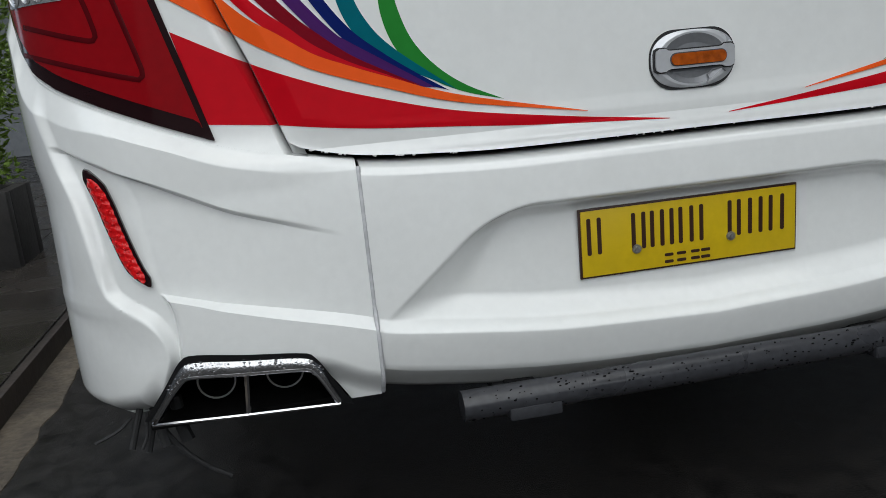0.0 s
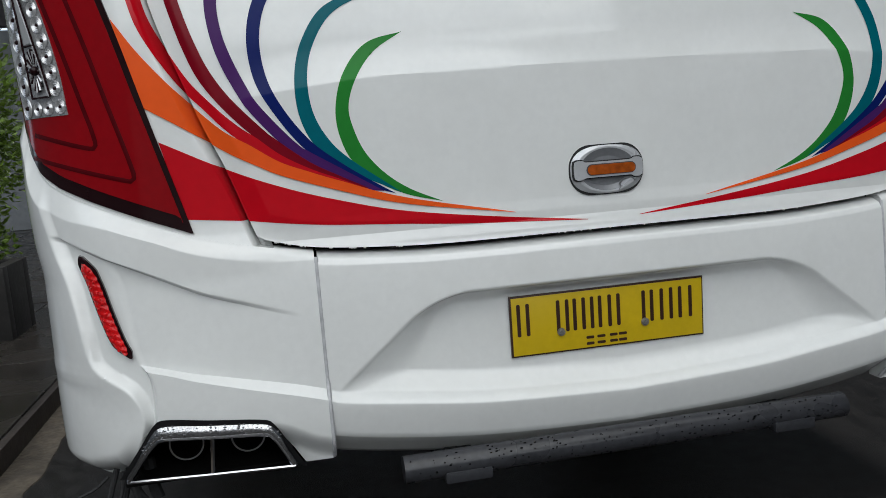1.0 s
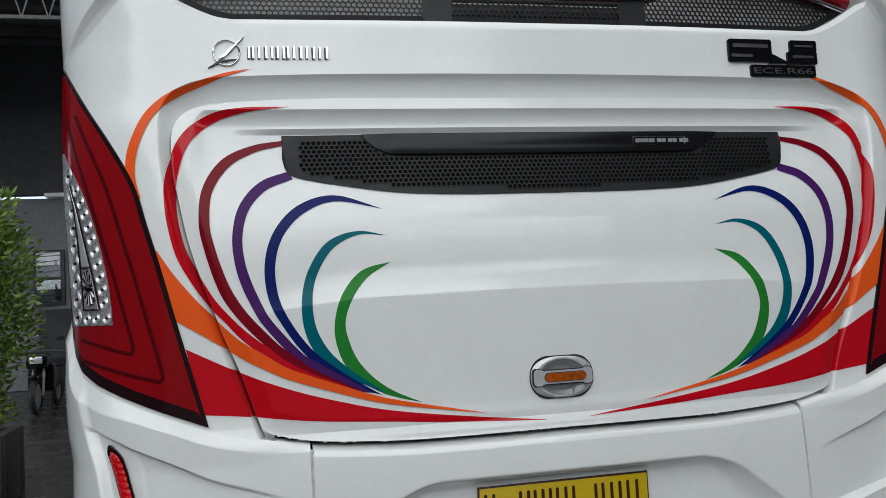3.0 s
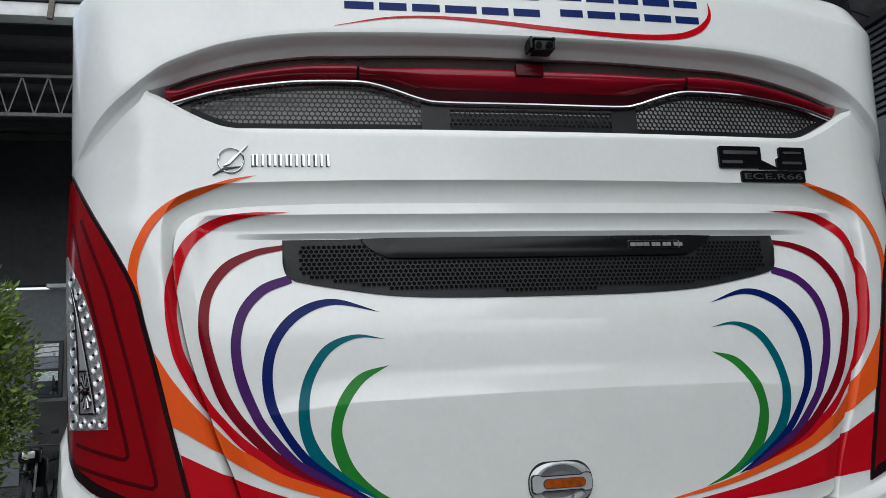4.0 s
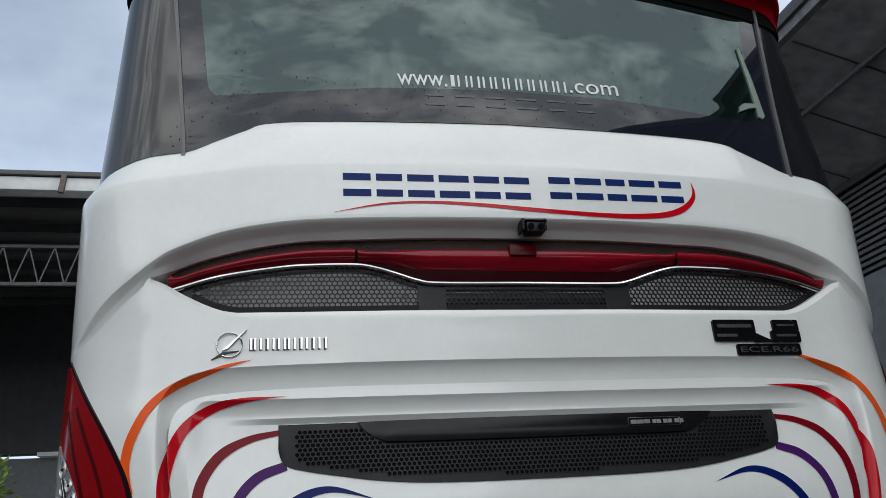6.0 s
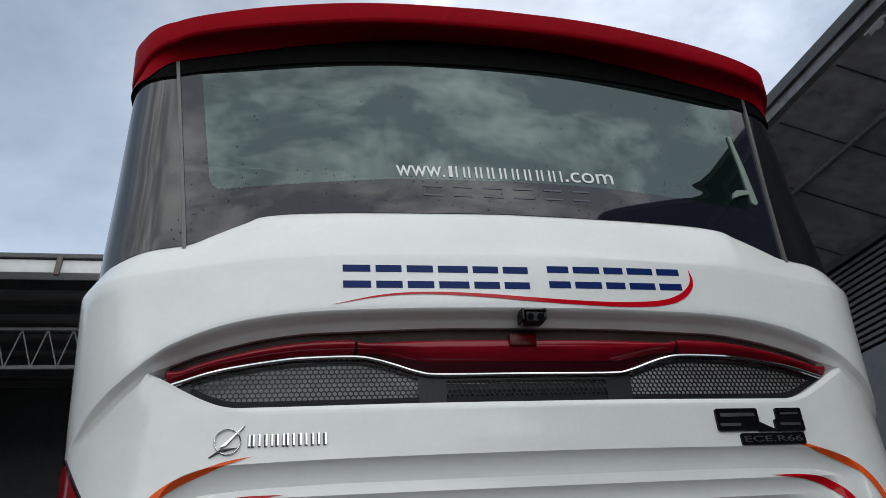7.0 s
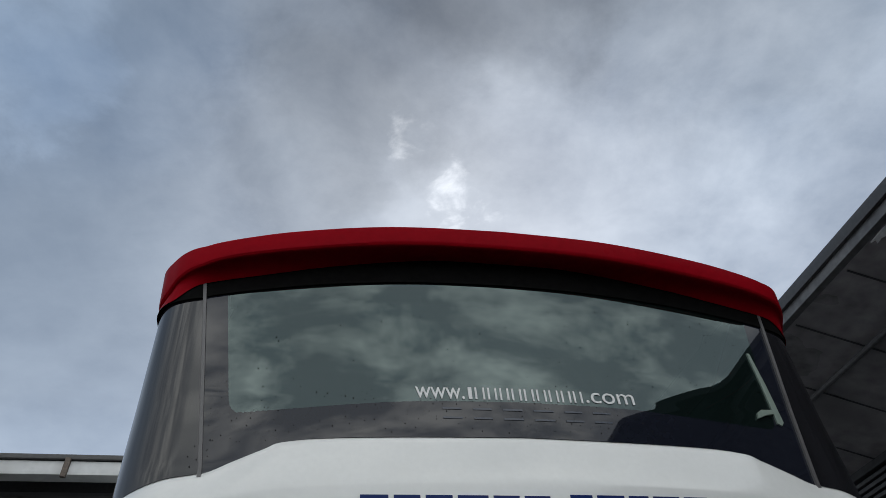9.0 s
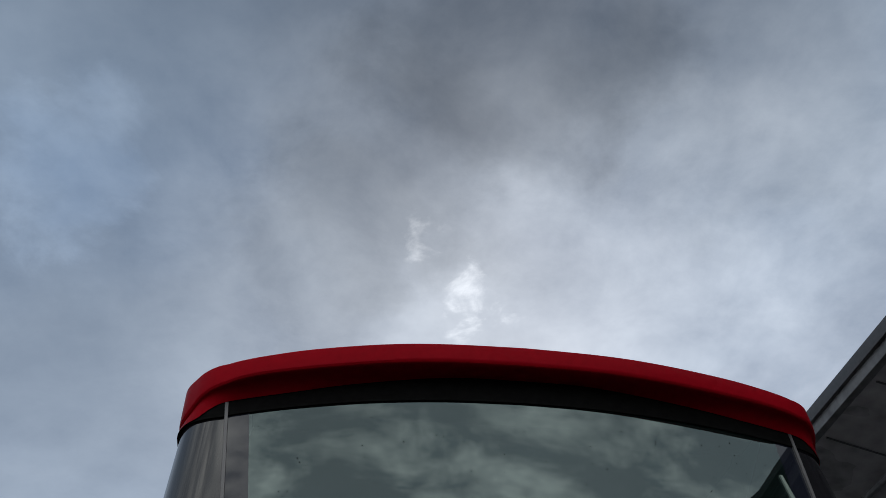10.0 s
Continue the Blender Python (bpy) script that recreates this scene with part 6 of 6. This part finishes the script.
def build_shrub():
    shrub = thing("shrub", "leafy light green shrub in the planter", "shrub")
    rng = random.Random(11)
    verts, faces = [], []
    bm = bmesh.new()
    for k in range(26):
        bx, by = rng.uniform(-3.9, -2.45), rng.uniform(3.46, 3.70)
        h = rng.uniform(1.2, 2.05)
        tip = Vector((bx + rng.uniform(-0.25, 0.25), by + rng.uniform(-0.2, 0.2), h))
        add_tube(bm, [(bx, by, 0.46), ((bx + tip.x) / 2 + rng.uniform(-0.06, 0.06), (by + tip.y) / 2, h * 0.6), tip], [0.014, 0.010, 0.003], 5)
    part("stem_growth", bm, TWIG, shrub)
    lumps = [(Vector((rng.uniform(-3.9, -2.36), rng.uniform(3.42, 3.80), rng.uniform(0.62, 1.78))), rng.uniform(0.20, 0.36)) for _ in range(74)]
    lumps = [(Vector((min(c.x, -2.66 + 0.32 * step(0.75, 1.15, c.z)), c.y, c.z + 0.12)), r) for c, r in lumps]
    lumps += [(Vector((rng.uniform(-2.52, -2.32), rng.uniform(3.5, 4.0), z)), rng.uniform(0.20, 0.29)) for z in (1.12, 1.2, 1.3, 1.45, 1.6, 1.75)]
    lumps += [(Vector((rng.uniform(-2.95, -2.55), rng.uniform(3.5, 4.0), z)), rng.uniform(0.18, 0.26)) for z in (0.60, 0.66, 0.74, 0.82, 0.9, 0.98, 1.05)]
    for c, r in lumps:
        for _ in range(330):
            d = Vector((rng.gauss(0, 1), rng.gauss(0, 1), rng.gauss(0, 1))).normalized()
            p = c + d * r * rng.uniform(0.55, 1.12)
            out = (d + Vector((rng.uniform(-0.7, 0.7), rng.uniform(-0.7, 0.7), rng.uniform(-0.2, 0.9)))).normalized()
            side = out.orthogonal().normalized()
            side.rotate(Matrix.Rotation(rng.uniform(0, 6.28), 3, out))
            ln, wd = rng.uniform(0.034, 0.062), rng.uniform(0.009, 0.016)
            nrm = out.cross(side)
            b = len(verts)
            verts += [p, p + out * ln * 0.5 + side * wd + nrm * 0.004, p + out * ln, p + out * ln * 0.5 - side * wd + nrm * 0.004]
            faces += [(b, b + 1, b + 2), (b, b + 2, b + 3)]
    tagged(mesh_from("crown", verts, faces, LEAF, shrub, smooth=False), kind="stuff")


build_shrub()

# open shed behind: wall, window, canopy with fascia, gutter and truss
wall = box("wall_back", -14, -1.4, 11.5, 11.7, 0, 3.0, WALL_GREY, bevel=0)
tagged(wall, "dull grey rendered back wall", "wall", kind="structure")
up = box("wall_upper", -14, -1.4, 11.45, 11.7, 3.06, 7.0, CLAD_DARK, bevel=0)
tagged(up, "dark upper wall cladding", "wall", kind="structure")
lint = box("trim", -4.0, -1.4, 11.30, 11.5, 3.0, 3.06, LINTEL, bevel=0.004)
tagged(lint, "white ledge along the wall", "trim", kind="structure")
win = thing("window_1", "dark-framed window in the back wall, its reflected lines built as thin strips", "window", kind="structure")
box("window_frame", -4.21, -3.77, 11.42, 11.5, 1.36, 2.20, CLAD_DARK, win)
box("pane", -4.16, -3.82, 11.40, 11.43, 1.78, 2.16, WINDOW_FAR, win)
box("pane", -4.16, -3.82, 11.40, 11.43, 1.40, 1.74, SIDE_PANE, win)
# tilted strips stand in for lines reflected in the upper pane
for z, lean in ((2.10, 3), (2.02, 5), (1.95, 2), (1.86, 7)):
    box("window_mark", -4.16, -3.82, 11.385, 11.40, z, z + 0.008, TRUSS, win, bevel=0, turn=Matrix.Translation((-4, 0, z)) @ Matrix.Rotation(radians(-lean), 4, "Y") @ Matrix.Translation((4, 0, -z)))

door = thing("door_1", "dark closed door in the back wall", "door", kind="structure")
box("door_frame", -4.20, -3.40, 11.44, 11.5, 0.09, 1.33, STEEL_DARK, door)
box("door_leaf", -4.14, -3.46, 11.42, 11.45, 0.10, 1.29, DOOR, door)

canopy = thing("canopy", "dark open shed roof with a pale gutter", "canopy")
rows = [[Vector((x, y, 4.56 + (y - 5) * 0.14)) for x in np.linspace(-14, -1.5, 26)] for y in np.linspace(5.0, 11.6, 12)]
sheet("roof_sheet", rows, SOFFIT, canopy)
for k in range(7):
    y = 5.5 + k * 0.95
    box("purlin", -14, -1.5, y, y + 0.07, 4.44 + (y - 5) * 0.14, 4.54 + (y - 5) * 0.14, STEEL_DARK, canopy, bevel=0)
box("gutter", -14, -1.5, 4.86, 5.02, 4.402, 4.525, FASCIA, canopy, bevel=0.012)
box("gutter_lip", -14, -1.5, 4.83, 5.05, 4.53, 4.572, STEEL_DARK, canopy, bevel=0.006)
for x in (-2.41, -5.2, -8.0):
    box("gutter_strap", x - 0.022, x + 0.022, 4.82, 4.86, 4.37, 4.54, RUST, canopy, bevel=0.003, turn=Matrix.Translation((x, 0, 4.5)) @ Matrix.Rotation(radians(6), 4, "Y") @ Matrix.Translation((-x, 0, -4.5)))
tube("truss_chord", [(-14, 5.3, 3.70), (-1.5, 5.3, 3.70)], 0.02, TRUSS, canopy, sides=6)
tube("truss_chord", [(-14, 5.3, 4.05), (-1.5, 5.3, 4.05)], 0.02, STEEL_DARK, canopy, sides=6)
x, upw = -6.0, True
while x < -1.6:
    tube("truss_web", [(x, 5.3, 3.70 if upw else 4.05), (x + 0.105, 5.3, 4.05 if upw else 3.70)], 0.0065, TRUSS, canopy, sides=5)
    x, upw = x + 0.105, not upw
for x in (-9.0, -13.5):
    box("canopy_post", x, x + 0.16, 5.0, 5.16, 0, 4.5, STEEL_DARK, canopy)

# building on the other side: sloping soffit on a fascia, a pipe, louvred wall and plain wall below
hall = thing("hall_building", "large hall with a dark soffit and ribbed metal wall", "building")
y0, y1 = -8.9, 16.0
rows = [[Vector((x, y, 4.37 - (x - 2.72) * 0.30)) for x in np.linspace(2.72, 4.10, 8)] for y in np.linspace(y0, y1, 30)]
sheet("soffit", rows, HALL_SOFFIT, hall)
rows = [[Vector((x, y, 4.50 + (x - 2.66) * 0.35)) for x in (2.66, 5, 9, 14)] for y in (y0, y1)]
sheet("roof_top", rows, STEEL_GREY, hall)
box("fascia_board", 2.66, 2.72, y0, y1, 4.37, 4.49, EAVES, hall, bevel=0.004)
box("roof_edge", 2.63, 2.66, y0, y1, 4.44, 4.52, STEEL_DARK, hall, bevel=0.004)
for y in np.arange(y0 + 0.4, y1, 0.62):
    box("soffit_joint", 2.74, 4.08, y, y + 0.012, 4.02, 4.026, STEEL_DARK, hall, bevel=0, turn=Matrix.Translation((2.74, 0, 4.355)) @ Matrix.Rotation(math.atan(0.30), 4, "Y") @ Matrix.Translation((-2.74, 0, -4.02)))
tube("soffit_pipe", [(3.20, y0, 4.185), (3.22, y1, 4.185)], 0.022, TRUSS, hall, sides=8)
box("wall_beam", 4.02, 4.12, y0, y1, 3.92, 4.05, STEEL_DARK, hall)
for k in range(14):
    z = 3.20 + k * 0.052
    box("rib", 4.06, 4.10, y0, y1, z, z + 0.030, TRUSS, hall, bevel=0.004)
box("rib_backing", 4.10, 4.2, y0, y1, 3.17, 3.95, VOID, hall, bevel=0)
box("lower_wall", 4.05, 4.25, y0, y1, 0, 3.17, WALL_GREY, hall, bevel=0)
scrap = [(2.722, 0.99), (2.735, 0.97), (2.742, 1.01), (2.76, 1.02), (2.768, 1.06), (2.755, 1.09), (2.76, 1.14), (2.738, 1.12), (2.726, 1.15), (2.7215, 1.07)]
mesh_from("torn_patch", [(x, y, 4.37 - (x - 2.72) * 0.30 - h) for h in (0.012, 0.004) for x, y in scrap], [tuple(range(10)), tuple(range(19, 9, -1))] + [(k, k + 10, (k + 1) % 10 + 10, (k + 1) % 10) for k in range(10)], LINTEL, hall, "torn pale flashing under the soffit", smooth=False)

# added unseen slab; its outline is fitted to the dark reflection in the glass
mirrored_outline = ((1.785, -2.37), (1.805, -2.31), (1.91, -2.215), (2.08, -2.10), (2.26, -1.985), (2.37, -1.915), (2.46, -1.87), (2.52, -1.81), (2.555, -1.72), (2.565, -1.58), (2.572, -1.42), (2.59, -1.22), (2.64, -1.0), (2.64, y0), (1.785, y0))
pn = len(mirrored_outline)
mesh_from("reflection_slab", [(x, y, z) for z in (4.45, 4.50) for x, y in mirrored_outline], [tuple(range(pn)), tuple(range(2 * pn - 1, pn - 1, -1))] + [(k, k + pn, (k + 1) % pn + pn, (k + 1) % pn) for k in range(pn)], CLAD_DARK, hall, "unseen dark slab, shaped for its reflection in the rear window", smooth=False)


# parked motorbike by the back wall
def build_motorbike(x, y):
    bike = thing("motorbike", "dark motorbike parked by the wall", "motorbike")
    for dy in (0, 1.2):
        bm = bmesh.new()
        m = 24
        prof = ((0.20, -0.035), (0.27, -0.045), (0.29, 0), (0.27, 0.045), (0.20, 0.035))
        rings = [[bm.verts.new((x + o, y + dy + r * math.cos(2 * math.pi * k / m), 0.376 + r * math.sin(2 * math.pi * k / m))) for k in range(m)] for r, o in prof]
        for a, b in zip(rings, rings[1:]):
            for k in range(m):
                bm.faces.new((a[k], a[(k + 1) % m], b[(k + 1) % m], b[k]))
        w = part("bike_wheel", bm, RUBBER, bike)
        part("bike_rim", add_tube(bmesh.new(), [(x - 0.02, y + dy, 0.376), (x + 0.02, y + dy, 0.376)], 0.19, 20), STEEL_GREY, w)
    for s in (-0.09, 0.09):
        tube("fork", [(x + s, y, 0.376), (x + s * 0.8, y + 0.22, 0.92)], 0.02, STEEL_GREY, bike)
    tube("handlebar", [(x - 0.36, y + 0.32, 1.02), (x - 0.2, y + 0.25, 1.04), (x + 0.2, y + 0.25, 1.04), (x + 0.36, y + 0.32, 1.02)], 0.015, STEEL_DARK, bike)
    box("bike_cowl", x - 0.16, x + 0.16, y + 0.02, y + 0.28, 0.78, 1.02, GLOSS_BLACK, bike, bevel=0.06)
    box("headlight", x - 0.09, x + 0.09, y - 0.01, y + 0.04, 0.86, 0.97, REFLECTOR, bike, bevel=0.02)
    box("front_fender", x - 0.07, x + 0.07, y - 0.20, y + 0.22, 0.64, 0.70, GLOSS_BLACK, bike, bevel=0.02)
    box("leg_shield", x - 0.20, x + 0.20, y + 0.25, y + 0.42, 0.42, 0.86, GLOSS_BLACK, bike, bevel=0.05)
    box("saddle", x - 0.14, x + 0.14, y + 0.55, y + 1.3, 0.76, 0.88, RUBBER, bike, bevel=0.05)
    box("bike_body", x - 0.13, x + 0.13, y + 0.4, y + 1.35, 0.45, 0.76, BLACK, bike, bevel=0.05)
    for s in (-1, 1):
        tube("mirror_stem", [(x + s * 0.2, y + 0.25, 1.04), (x + s * 0.3, y + 0.24, 1.22)], 0.006, STEEL_DARK, bike)
        box("mirror", x + s * 0.3 - 0.06, x + s * 0.3 + 0.06, y + 0.22, y + 0.26, 1.20, 1.29, BLACK, bike, bevel=0.02)
    bike.matrix_world = Matrix.Translation((x + 0.12, y, 0.096)) @ Matrix.Scale(0.74, 4) @ Matrix.Translation((-x, -y, -0.086))


build_motorbike(-3.42, 8.0)

# paving tiles, proud of their bed
tile = bmesh.new()
add_box(tile, -0.298, 0.298, -0.298, 0.298, -0.02, 0.010, 0.004)
tile_mesh = bpy.data.meshes.new("paving_tile")
tile.to_mesh(tile_mesh)
tile.free()
tile_mesh.materials.append(PAVING)
rng = random.Random(5)
for i in range(5):
    for j in range(19):
        o = new("paving_tile", tile_mesh)
        o.matrix_world = pose(-2.089 - 0.602 * i, 0.05 + 0.602 * j, 0.086 + rng.uniform(-0.0015, 0.0015), rng.uniform(-0.25, 0.25), rng.uniform(-0.25, 0.25), 0)
        o.parent = pave
        o.matrix_parent_inverse = pave.matrix_world.inverted()
